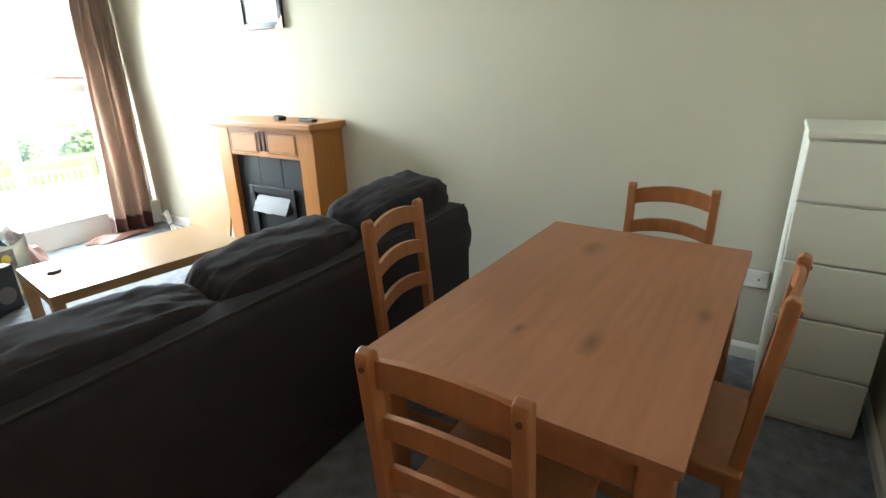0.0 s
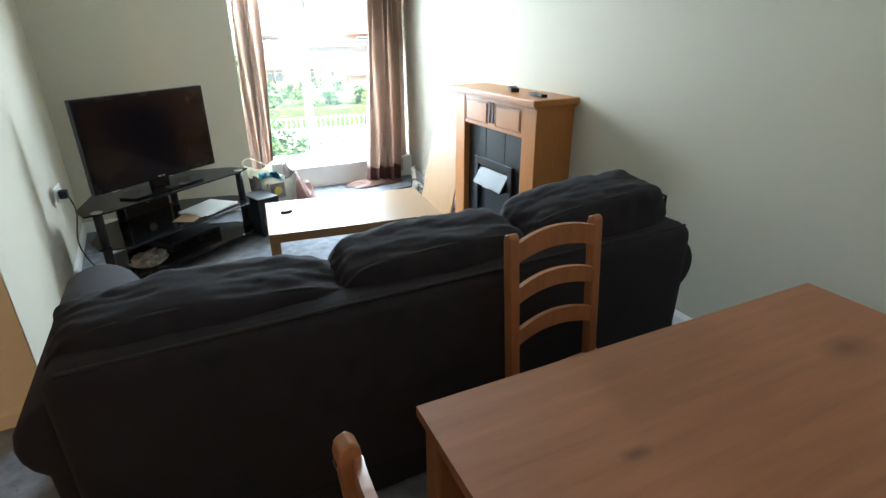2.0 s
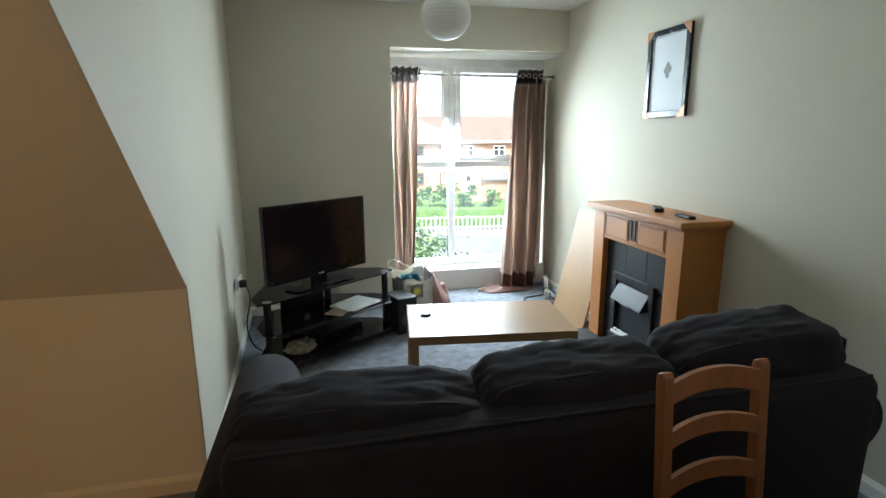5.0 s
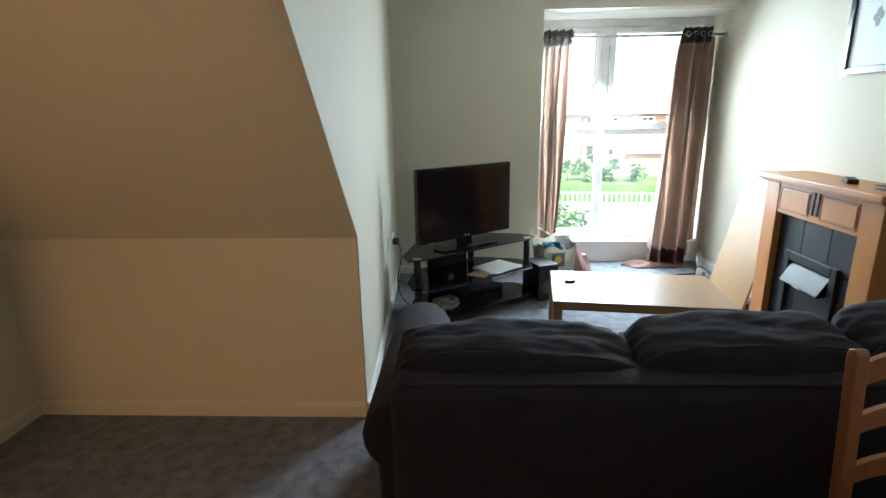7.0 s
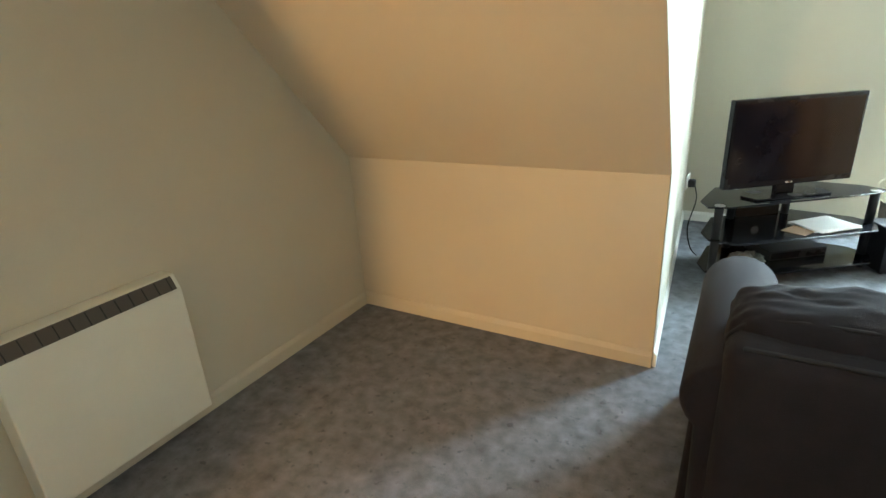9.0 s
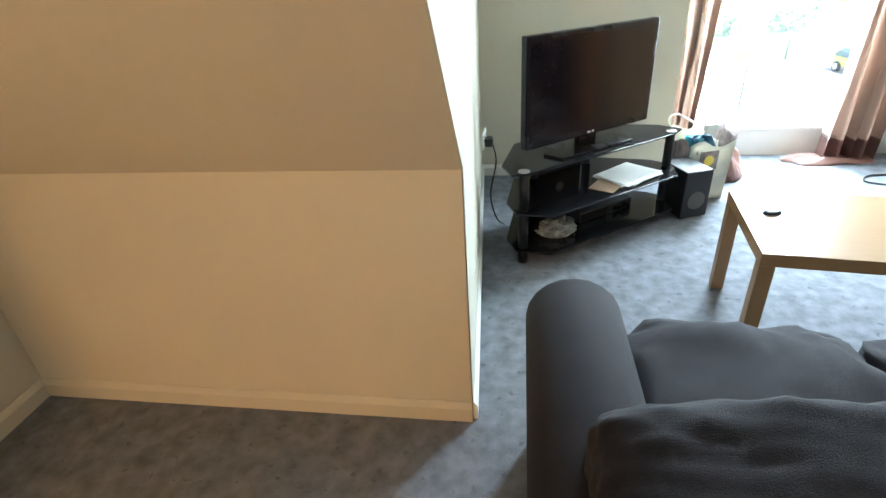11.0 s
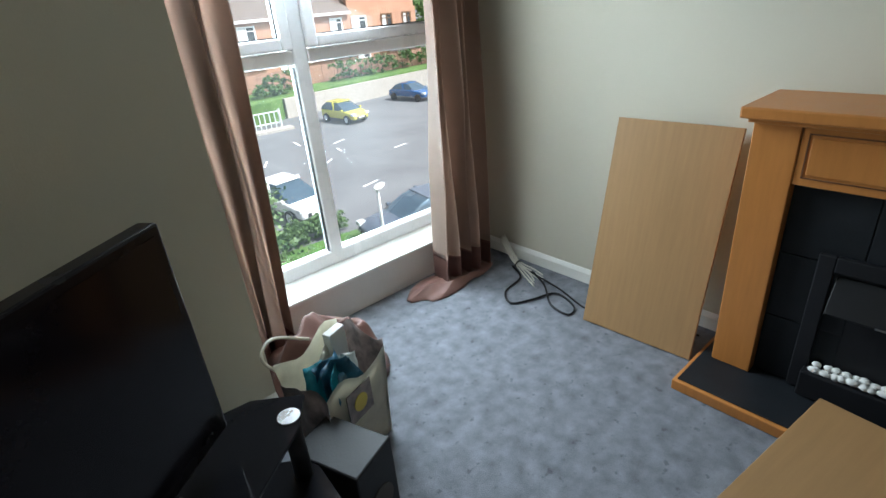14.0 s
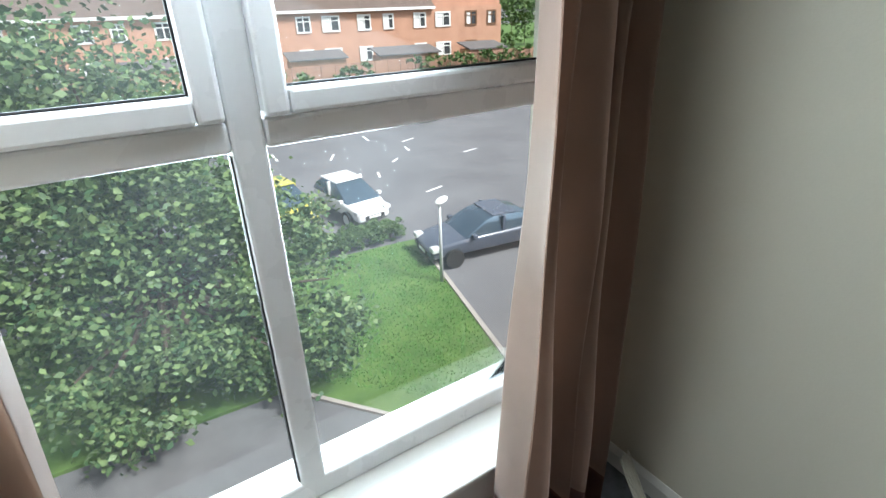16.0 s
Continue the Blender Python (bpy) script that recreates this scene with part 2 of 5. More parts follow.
def prism(pts, z0, z1, bevel=0.0, axis="z"):
    """Extrudes a polygon: (x, y) up z, or (y, z) along x when axis is 'x', or (x, z) along y when axis is 'y'."""
    bm = bmesh.new()
    def at(a, b, c):
        return {"z": (a, b, c), "x": (c, a, b), "y": (a, c, b)}[axis]
    lo = [bm.verts.new(at(a, b, z0)) for a, b in pts]
    hi = [bm.verts.new(at(a, b, z1)) for a, b in pts]
    k = len(pts)
    bm.faces.new(lo)
    bm.faces.new(hi)
    for i in range(k):
        bm.faces.new((lo[i], lo[(i + 1) % k], hi[(i + 1) % k], hi[i]))
    bmesh.ops.recalc_face_normals(bm, faces=bm.faces)
    if bevel:
        bmesh.ops.bevel(bm, geom=list(bm.edges), offset=bevel, segments=2, affect="EDGES", profile=0.5)
    return bm


def tube(points, r, seg=8):
    """A round cord through the points, smoothed by Catmull-Rom."""
    pts = [Vector(p) for p in points]
    ext = [2 * pts[0] - pts[1], *pts, 2 * pts[-1] - pts[-2]]
    line = []
    for i in range(len(pts) - 1):
        a, b, c, d = ext[i:i + 4]
        for k in range(6):
            t = k / 6
            line.append(0.5 * (2 * b + (c - a) * t + (2 * a - 5 * b + 4 * c - d) * t * t + (3 * b - a - 3 * c + d) * t ** 3))
    line.append(pts[-1])
    bm = bmesh.new()
    rings = []
    for i, p in enumerate(line):
        d = (line[min(i + 1, len(line) - 1)] - line[max(i - 1, 0)]).normalized()
        q = d.to_track_quat("Z", "Y")
        rings.append([bm.verts.new(p + q @ Vector((r * math.cos(2 * math.pi * k / seg), r * math.sin(2 * math.pi * k / seg), 0))) for k in range(seg)])
    for a, b in zip(rings, rings[1:]):
        for k in range(seg):
            bm.faces.new((a[k], a[(k + 1) % seg], b[(k + 1) % seg], b[k]))
    bm.faces.new(rings[0])
    bm.faces.new(rings[-1])
    bmesh.ops.recalc_face_normals(bm, faces=bm.faces)
    return bm


def cushion(w, d, h, puff=0.03, seed=0, crease=0.012, cuts=14):
    """A stuffed block centred on x and y, resting at z 0, with soft corners and creases."""
    bm = bmesh.new()
    r = bmesh.ops.create_cube(bm, size=2)
    bmesh.ops.subdivide_edges(bm, edges=list(bm.edges), cuts=cuts, use_grid_fill=True)
    for v in bm.verts:
        x, y, z = v.co
        k = 7.0
        n = (abs(x) ** k + abs(y) ** k + abs(z) ** k) ** (1 / k)
        x, y, z = x / n, y / n, z / n
        bulge = (1 - x * x) * (1 - z * z)
        wob = noise.noise(Vector((x * 2.2 + seed * 7, y * 1.5, z * 2.2))) * crease * 1.5 + noise.noise(Vector((x * 6 + seed * 3, y * 4, z * 5))) * crease
        pleat = noise.noise(Vector((x * 9 + seed * 5, y * 2, z * 3.0 + seed)))
        wob -= crease * 0.45 * max(0.0, 0.25 - abs(pleat)) * 4 * max(0.0, z + 0.3)
        v.co = (x * (w / 2 + wob), y * (d / 2 + puff * bulge + wob), h / 2 + z * (h / 2 + puff * 0.6 * (1 - x * x)) + wob)
    return bm


# ---------------------------------------------------------------- room shell
W = 2.82       # wall with the fireplace
L = -1.71      # wall with the heater
B = -0.25      # wall behind the dining table
K = 2.50       # low wall under the slope
KZ = 0.93
N = 4.88       # wall with the window recess
RX, RZ = 1.175, 2.295   # recess: its side and its head
G = 5.465       # window
H = 2.65
T = 0.12
SL = (H - KZ) / 1.1    # run of the slope


def structure(name, bm, material, label, category):
    return solo(name, bm, material, label, category, kind="structure")


structure("floor", box(L - T, W + T, -2.4, G + 0.02, -0.15, 0.0), CARPET, "blue-grey short-pile carpet with worn darker flecks", "carpet")
structure("wall_east", box(W, W + T, -2.4, G + 0.2, -0.15, H + 0.1), PAINT, "cream painted wall behind the fireplace", "wall")
structure("wall_west", box(L - T, L, -2.4, K + T, -0.15, H + 0.1), PAINT, "cream painted wall with the panel heater", "wall")
bmw = box(-0.36, W + T, B - T, B, -0.15, H + 0.1)
box(L - T, -1.03, B - T, B, -0.15, H + 0.1, bm=bmw)
box(-1.03, -0.36, B - T, B, 2.03, H + 0.1, bm=bmw)
structure("wall_south", bmw, PAINT, "cream painted wall with a doorway to the hall", "wall")
structure("wall_hall", box(L - T, W + T, -2.5, -2.38, -0.15, H + 0.1), PAINT, "cream painted hall wall", "wall")
structure("wall_knee", box(L - T, 0, K, K + T, -0.15, KZ), PAINT, "low cream wall under the sloping ceiling", "wall")
structure("ceiling_slope", prism([(K, KZ), (K - SL, H), (K - SL, H + T), (K + T, H + T), (K + T, KZ)], L - T, 0.0, axis="x"), PAINT, "sloping cream attic ceiling above the low wall", "ceiling")
structure("wall_cheek", prism([(0.004, K - 0.002), (-0.13, N + 0.02), (-0.27, N + 0.02), (-0.25, K + T + 0.003), (0.0, K + T + 0.003)], -0.15, H + 0.1), PAINT, "pale cream wall beside the television", "wall")
structure("wall_cheek_upper", prism([(K, KZ + 0.003), (K - SL, H + 0.003), (K, H + 0.003)], -0.1, 0.004, axis="x"), PAINT, "pale cream triangular wall beside the slope", "wall")
bmn = box(-0.35, RX, N, N + T, -0.15, H + 0.1)
box(RX, W, N, N + T, RZ, H + 0.1, bm=bmn)
structure("wall_north", bmn, PAINT, "cream painted wall with a full-height window recess", "wall")
structure("wall_recess_side", box(RX - T, RX, N + T, G + 0.2, -0.15, RZ + 0.1), PAINT, "cream side of the window recess", "wall")
structure("ceiling_recess", box(RX - T, W, N + T, G + 0.2, RZ, RZ + 0.1), CEIL, "white head of the window recess", "ceiling")
structure("ceiling", box(L - T, W + T, -2.5, N + 0.1, H, H + T), CEIL, "flat white painted ceiling", "ceiling")


def skirting(x0, y0, x1, y1, paint=None):
    d = Vector((x1 - x0, y1 - y0, 0))
    bm = bmesh.new()
    prof = [(0, 0), (0.016, 0), (0.016, 0.058), (0.010, 0.07), (0.004, 0.08), (0, 0.08)]
    n = Vector((-d.y, d.x, 0)).normalized()
    rows = [[bm.verts.new(Vector((x, y, z)) + n * o) for o, z in prof] for x, y in ((x0, y0), (x1, y1))]
    k = len(prof)
    for i in range(k):
        bm.faces.new((rows[0][i], rows[0][(i + 1) % k], rows[1][(i + 1) % k], rows[1][i]))
    bm.faces.new(rows[0])
    bm.faces.new(rows[1])
    bmesh.ops.recalc_face_normals(bm, faces=bm.faces)
    structure("baseboard", bm, paint or GLOSS, "cream painted skirting board" if paint else "white gloss skirting board along the wall", "skirting")


skirting(W, B, W, G - 0.22)
skirting(-0.36, B, W, B)
skirting(L, K, L, B, PAINT)
skirting(0.0, K, L, K, PAINT)
skirting(-0.13, N, 0.003, K)
skirting(RX, N, -0.13, N)

# recess sill: boxed-in ledge
structure("window_sill", box(RX, W, G - 0.235, G - 0.01, 0.19, 0.215, 0.006), GLOSS, "white gloss window board on a boxed ledge", "window sill")
structure("sill_box", box(RX, W, G - 0.215, G + 0.1, 0.0, 0.19), GLOSS, "wrinkled white papered box under the window board", "ledge")

# ---------------------------------------------------------------- window
win = thing("window_1", None, "white upvc window with two opening sashes over two fixed panes", "window")
tagged(win, kind="structure")
WX0, WX1, WZ0, WZ1 = RX, W - 0.02, 0.215, RZ
MX, TZ = 1.848, 1.288
part("wall_plate", box(RX - T, RX + 0.001, G + 0.05, G + 0.2, WZ0, WZ1), UPVC, win)


def bar(x0, x1, z0, z1, y0=G - 0.03, y1=G + 0.04, name="frame_bar", parent=None, bev=0.008):
    return part(name, box(x0, x1, y0, y1, z0, z1, bev), UPVC, parent or win)


bar(WX0, WX0 + 0.06, WZ0, WZ1)
bar(WX1 - 0.06, WX1 + 0.02, WZ0, WZ1)
bar(WX0 + 0.06, WX1 - 0.06, WZ0, WZ0 + 0.075)
bar(WX0 + 0.06, WX1 - 0.06, WZ1 - 0.07, WZ1)
bar(MX - 0.035, MX + 0.035, WZ0 + 0.06, WZ1 - 0.07, name="mullion")
bar(WX0 + 0.06, MX - 0.035, TZ - 0.05, TZ + 0.012, name="transom")
bar(MX + 0.035, WX1 - 0.06, TZ - 0.05, TZ + 0.012, name="transom")
for x0, x1 in ((WX0 + 0.06, MX - 0.035), (MX + 0.035, WX1 - 0.06)):
    # fixed pane below
    pane = part("pane", box(x0, x1, G + 0.008, G + 0.012, WZ0 + 0.06, TZ - 0.05), GLASS, win, "clear glass pane")
    pane.visible_shadow = False
    part("gasket", prism([(x0, WZ0 + 0.06), (x1, WZ0 + 0.06), (x1, WZ0 + 0.064), (x0, WZ0 + 0.064)], G - 0.014, G + 0.007, axis="y"), GASKET, win)
    part("gasket", prism([(x1 - 0.004, WZ0 + 0.07), (x1, WZ0 + 0.07), (x1, TZ - 0.06), (x1 - 0.004, TZ - 0.06)], G - 0.014, G + 0.007, axis="y"), GASKET, win)
    # opening sash above
    sash = part("sash", box(x0 + 0.003, x0 + 0.055, G - 0.05, G + 0.03, TZ + 0.015, WZ1 - 0.073, 0.009), UPVC, win, "white opening sash")
    part("sash_rail", box(x1 - 0.055, x1 - 0.003, G - 0.05, G + 0.03, TZ + 0.015, WZ1 - 0.073, 0.009), UPVC, sash)
    part("sash_rail", box(x0 + 0.055, x1 - 0.055, G - 0.05, G + 0.03, TZ + 0.015, TZ + 0.067, 0.009), UPVC, sash)
    part("sash_rail", box(x0 + 0.055, x1 - 0.055, G - 0.05, G + 0.03, WZ1 - 0.125, WZ1 - 0.073, 0.009), UPVC, sash)
    p2 = part("pane", box(x0 + 0.055, x1 - 0.055, G - 0.012, G - 0.008, TZ + 0.067, WZ1 - 0.125), GLASS, sash, "clear glass pane")
    p2.visible_shadow = False
    part("gasket", box(x0 + 0.055, x1 - 0.055, G - 0.02, G - 0.013, TZ + 0.067, TZ + 0.072), GASKET, sash)
    part("gasket", box(x1 - 0.060, x1 - 0.055, G - 0.02, G - 0.013, TZ + 0.072, WZ1 - 0.125), GASKET, sash)
for hx in (MX - 0.06, MX + 0.06):
    hd = part("handle", box(hx - 0.013, hx + 0.013, G - 0.075, G - 0.052, 1.62, 1.69, 0.004), UPVC, win, "white window handle")
    part("lever", box(hx - 0.01, hx + 0.01, G - 0.095, G - 0.072, 1.66, 1.79, 0.005), UPVC, hd)
structure("outer_sill", box(RX, W, G + 0.05, G + 0.15, 0.15, 0.225, 0.01), GLOSS, "white outer window sill", "window sill")

# ---------------------------------------------------------------- curtains
def curtain(top0, top1, bot0, bot1, yc, seed, pile, wall_x=0.0):
    """A hanging panel of folds; pile: where the surplus cloth lies on the floor."""
    c = thing("curtain", None, "tan satin eyelet curtain with a brown band, bunched open", "curtain")
    def cloth(z_hi, z_lo, rows, wide):
        bm = bmesh.new()
        cols = 90
        g = []
        for j in range(rows + 1):
            z = z_hi + (z_lo - z_hi) * j / rows
            f = max(0.0, (2.16 - z) / 2.16)
            x0, x1 = top0 + (bot0 - top0) * f ** 0.55, top1 + (bot1 - top1) * f ** 0.55
            row = []
            for i in range(cols + 1):
                u = i / cols
                ph = u * math.pi * 2 * 4.3 + seed
                amp = 0.058 + 0.014 * math.sin(f * 4 + seed)
                dx = 0.022 * math.sin(ph * 0.5 + f * 3 + seed) * min(1, f * 3)
                y = yc + amp * math.sin(ph + 0.6 * math.sin(f * 3.3 + u * 4)) + 0.02 * noise.noise(Vector((u * 5, f * 4, seed))) - 0.05 * f
                row.append(bm.verts.new((x0 + (x1 - x0) * u + dx, y, z)))
            g.append(row)
        for a, b in zip(g, g[1:]):
            for i in range(cols):
                bm.faces.new((a[i], a[i + 1], b[i + 1], b[i]))
        r = bmesh.ops.solidify(bm, geom=list(bm.faces), thickness=0.003)
        return bm
    part("band", cloth(2.17, 2.04, 4, 0), CURTD, c, "dark brown heading band", smooth=True)
    part("panel", cloth(2.04, 0.17, 56, 0), CURT, c, smooth=True)
    part("hem_band", cloth(0.17, 0.03, 8, 0), HEM, c, "rose-brown band at the foot", smooth=True)
    for k in range(4):
        x = top0 + (top1 - top0) * (k + 0.5) / 4
        bm = bmesh.new()
        m = Matrix.Translation((x, yc - 0.052, 2.11)) @ Euler((radians(90), 0, 0)).to_matrix().to_4x4()
        bmesh.ops.create_cone(bm, cap_ends=False, segments=18, radius1=0.024, radius2=0.02, depth=0.008, matrix=m)
        bmesh.ops.solidify(bm, geom=list(bm.faces), thickness=0.003)
        part("eyelet", bm, STEEL, c, "steel eyelet")
    # crumpled surplus on the floor
    px0, px1, py0, py1, ph_top = pile
    bm = bmesh.new()
    k = 70
    g = []
    for a in range(k + 1):
        row = []
        for b in range(k + 1):
            u, v = a / k * 2 - 1, b / k * 2 - 1
            wx = noise.noise(Vector((u * 1.3 + seed, v * 1.3, 0.3)))
            wy = noise.noise(Vector((u * 1.3, v * 1.3 + seed, 5.1)))
            rr = math.hypot(u, v) * (1 + 0.22 * wx)
            env = max(0.0, 1 - rr ** 2.6)
            fold = 1 - abs(math.sin(2.2 * (u * 0.8 + v * 0.55 + 0.7 * wx) + seed))
            fold2 = 1 - abs(math.sin(2.9 * (v * 0.9 - u * 0.6 + 0.8 * wy) + seed * 2))
            fold3 = 1 - abs(math.sin(6.0 * (u * 0.4 + v * 0.9 + 0.5 * wx - 0.4 * wy) + seed * 3))
            z = ph_top * env ** 0.55 * (0.34 + 0.34 * fold + 0.26 * fold2 + 0.10 * fold3) + 0.004
            row.append(bm.verts.new((px0 + (px1 - px0) * (u + 1) / 2 + 0.03 * wx, py0 + (py1 - py0) * (v + 1) / 2 + 0.03 * wy, z)))
        g.append(row)
    for r0, r1 in zip(g, g[1:]):
        for b in range(k):
            q = (r0[b], r0[b + 1], r1[b + 1], r1[b])
            if max(w.co.z for w in q) > 0.0065:
                bm.faces.new(q)
    bmesh.ops.delete(bm, geom=[w for w in bm.verts if not w.link_faces], context="VERTS")
    bmesh.ops.recalc_face_normals(bm, faces=bm.faces)
    bmesh.ops.solidify(bm, geom=list(bm.faces), thickness=0.003)
    part("hem", bm, HEM, c, "crumpled hem lying on the carpet", smooth=True)
    # added flap: keeps window light from streaking the wall past the curtain
    if wall_x:
        part("return_fold", prism([(bot1 + 0.01, yc), (wall_x - 0.02, yc + 0.16), (wall_x - 0.02, yc + 0.163), (bot1 + 0.01, yc + 0.003)], 0.06, 2.10), CURT, c, "added cloth flap that blocks light between curtain and wall")
    return c


curtain(1.23, 1.50, 1.21, 1.40, 5.16, 1.0, (1.19, 1.70, 4.68, 5.21, 0.33))
curtain(2.44, 2.69, 2.27, 2.62, 5.16, 4.0, (2.04, 2.66, 4.99, 5.21, 0.06), W)
rod = thing("curtain_rod", None, "slim steel curtain rod across the window recess", "curtain rod")
part("pole", cyl((RX + 0.005, 5.16, 2.11), (W - 0.005, 5.16, 2.11), 0.011), STEEL, rod, smooth=True)
for x in (RX + 0.012, W - 0.012):
    part("socket", cyl((x - 0.011, 5.16, 2.11), (x + 0.011, 5.16, 2.11), 0.022), STEEL, rod)

# ---------------------------------------------------------------- fireplace
def fireplace():
    f = thing("fireplace", pose(0.012, 0.012, 0), "honey oak fire surround with black tiles and electric fire", "fireplace")
    y0, y1 = 2.74, 3.735
    x0 = 2.53
    part("mantel_shelf", box(2.475, W - 0.004, 2.70, 3.765, 1.028, 1.066, 0.006), OAKMDF, f)
    part("shelf_moulding", box(2.50, W - 0.004, 2.72, 3.745, 1.012, 1.027, 0.004), OAKMDF, f)
    for a, b in ((y0, y0 + 0.14), (y1 - 0.14, y1)):
        part("jamb", box(x0, W - 0.004, a, b, 0.052, 1.011, 0.004), OAKMDF, f)
    hy0, hy1 = y0 + 0.141, y1 - 0.141
    part("header", box(x0 + 0.004, W - 0.05, hy0, hy1, 0.82, 1.011, 0.003), OAKMDF, f)
    mid = (hy0 + hy1) / 2
    for a, b in ((hy0 + 0.02, mid - 0.05), (mid + 0.05, hy1 - 0.02)):
        bm = bmesh.new()
        for q in ((a, b, 0.845, 0.849), (a, b, 0.985, 0.989), (a, a + 0.004, 0.849, 0.985), (b - 0.004, b, 0.849, 0.985)):
            box(x0 + 0.0015, x0 + 0.006, *q, bm=bm)
        part("panel_groove", bm, GROOVE, f)
        part("raised_panel", box(x0 - 0.001, x0 + 0.01, a + 0.012, b - 0.012, 0.857, 0.977, 0.003), OAKMDF, f)
    for k in (-0.02, 0.022):
        part("slot", box(x0 - 0.002, x0 + 0.02, mid + k - 0.010, mid + k + 0.010, 0.86, 0.995, 0.002), BLACK, f)
    # tiled back panel
    py0, py1 = y0 + 0.14, y1 - 0.14
    part("back_panel", box(x0 + 0.05, W - 0.01, py0, py1, 0.05, 0.82), BLACK, f)
    nt = 3
    tw = (py1 - py0) / nt
    for i in range(nt):
        for j in range(3):
            if i == 1 and j < 2:
                continue
            za, zb = 0.055 + 0.255 * j, 0.055 + 0.255 * (j + 1)
            part("tile", box(x0 + 0.042, x0 + 0.05, py0 + tw * i + 0.002, py0 + tw * (i + 1) - 0.002, za + 0.002, zb - 0.002, 0.002), SLATE, f)
    # electric fire
    fy0, fy1 = py0 + 0.12, py1 - 0.12
    fire = part("fire_frame", box(x0 + 0.02, x0 + 0.041, fy0, fy0 + 0.05, 0.06, 0.60, 0.004), BLACK, f, "black electric fire frame")
    part("fire_side", box(x0 + 0.02, x0 + 0.041, fy1 - 0.05, fy1, 0.06, 0.60, 0.004), BLACK, fire)
    part("fire_top", box(x0 + 0.02, x0 + 0.041, fy0 + 0.05, fy1 - 0.05, 0.545, 0.60, 0.004), BLACK, fire)
    part("fire_back", box(x0 + 0.043, x0 + 0.049, fy0 + 0.05, fy1 - 0.05, 0.06, 0.545), BLACK, fire)
    part("hood", prism([(x0 + 0.038, 0.53), (x0 - 0.02, 0.43), (x0 - 0.028, 0.415), (x0 - 0.02, 0.41), (x0 + 0.038, 0.42)], fy0 + 0.06, fy1 - 0.06, axis="y", bevel=0.003), BLACK, fire, "sloping black fire hood")
    part("trim", box(x0 - 0.031, x0 - 0.0275, (fy0 + fy1) / 2 - 0.04, (fy0 + fy1) / 2 + 0.04, 0.414, 0.419), STEEL, fire, "thin chrome strip")
    part("fuel_bed", box(x0 - 0.02, x0 + 0.04, fy0 + 0.04, fy1 - 0.04, 0.06, 0.162, 0.006), BLACK, fire)
    rnd = random.Random(3)
    for k in range(26):
        bm = bmesh.new()
        bmesh.ops.create_icosphere(bm, subdivisions=2, radius=1)
        s = Vector((rnd.uniform(0.010, 0.016), rnd.uniform(0.014, 0.024), rnd.uniform(0.009, 0.014)))
        off = rnd.random() * 9
        for v in bm.verts:
            w = 1 + 0.2 * noise.noise(v.co * 1.3 + Vector((off, 0, 0)))
            v.co = Vector((v.co.x * s.x, v.co.y * s.y, v.co.z * s.z)) * w
        yy = fy0 + 0.06 + (fy1 - fy0 - 0.12) * ((k % 13) + rnd.random() * 0.5) / 13
        bmesh.ops.translate(bm, verts=bm.verts, vec=(x0 + 0.0 + 0.022 * (k // 13), yy, 0.172 + 0.008 * (k // 13) + rnd.random() * 0.006))
        part("pebble", bm, PEBBLE, fire, smooth=True)
    # hearth
    part("hearth_edge", box(2.31, W - 0.02, 2.68, 3.79, 0.0, 0.045, 0.005), OAKMDF, f, "honey oak edge of the hearth")
    part("hearth_slab", box(2.325, W - 0.03, 2.695, 3.775, 0.0455, 0.051, 0.002), SLATE, f, "matt black hearth slab")
    return f


fireplace()


def slim_box(name, m, sx, sy, sz, material, label, category, bits=()):
    t = thing(name, m, label, category)
    part("case", box(-sx / 2, sx / 2, -sy / 2, sy / 2, 0, sz, min(sx, sy, sz) * 0.25, 3), material, t)
    for n, b, mt in bits:
        part(n, b, mt, t)
    return t


slim_box("remote_control", pose(2.63, 2.87, 1.067, 0, 0, 84), 0.15, 0.042, 0.018, PLASTIC, "black remote control lying on the mantel shelf", "remote control",
         [("button", box(-0.05 + 0.022 * i, -0.04 + 0.022 * i, -0.012 + 0.014 * j, -0.003 + 0.014 * j, 0.0181, 0.0195), GRILLE) for i in range(5) for j in range(2)])
slim_box("media_remote", pose(2.66, 3.17, 1.067, 0, 0, 62), 0.15, 0.055, 0.026, PLASTIC, "chunky black remote lying on the mantel shelf", "remote control",
         [("button", box(-0.055 + 0.02 * i, -0.045 + 0.02 * i, -0.016 + 0.02 * j, -0.006 + 0.02 * j, 0.0261, 0.0275), GRILLE) for i in range(6) for j in range(2)])

# leaning tabletop board
lean = math.atan2(0.23, 0.93)
bo = solo("leaning_board", box(-0.009, 0.009, -0.25, 0.25, 0, 0.955, 0.0015), BEECHV, "beech-effect board leaning against the wall", "board",
          pose(2.52, 4.075, 0.003, 0, math.degrees(lean), 3.5))

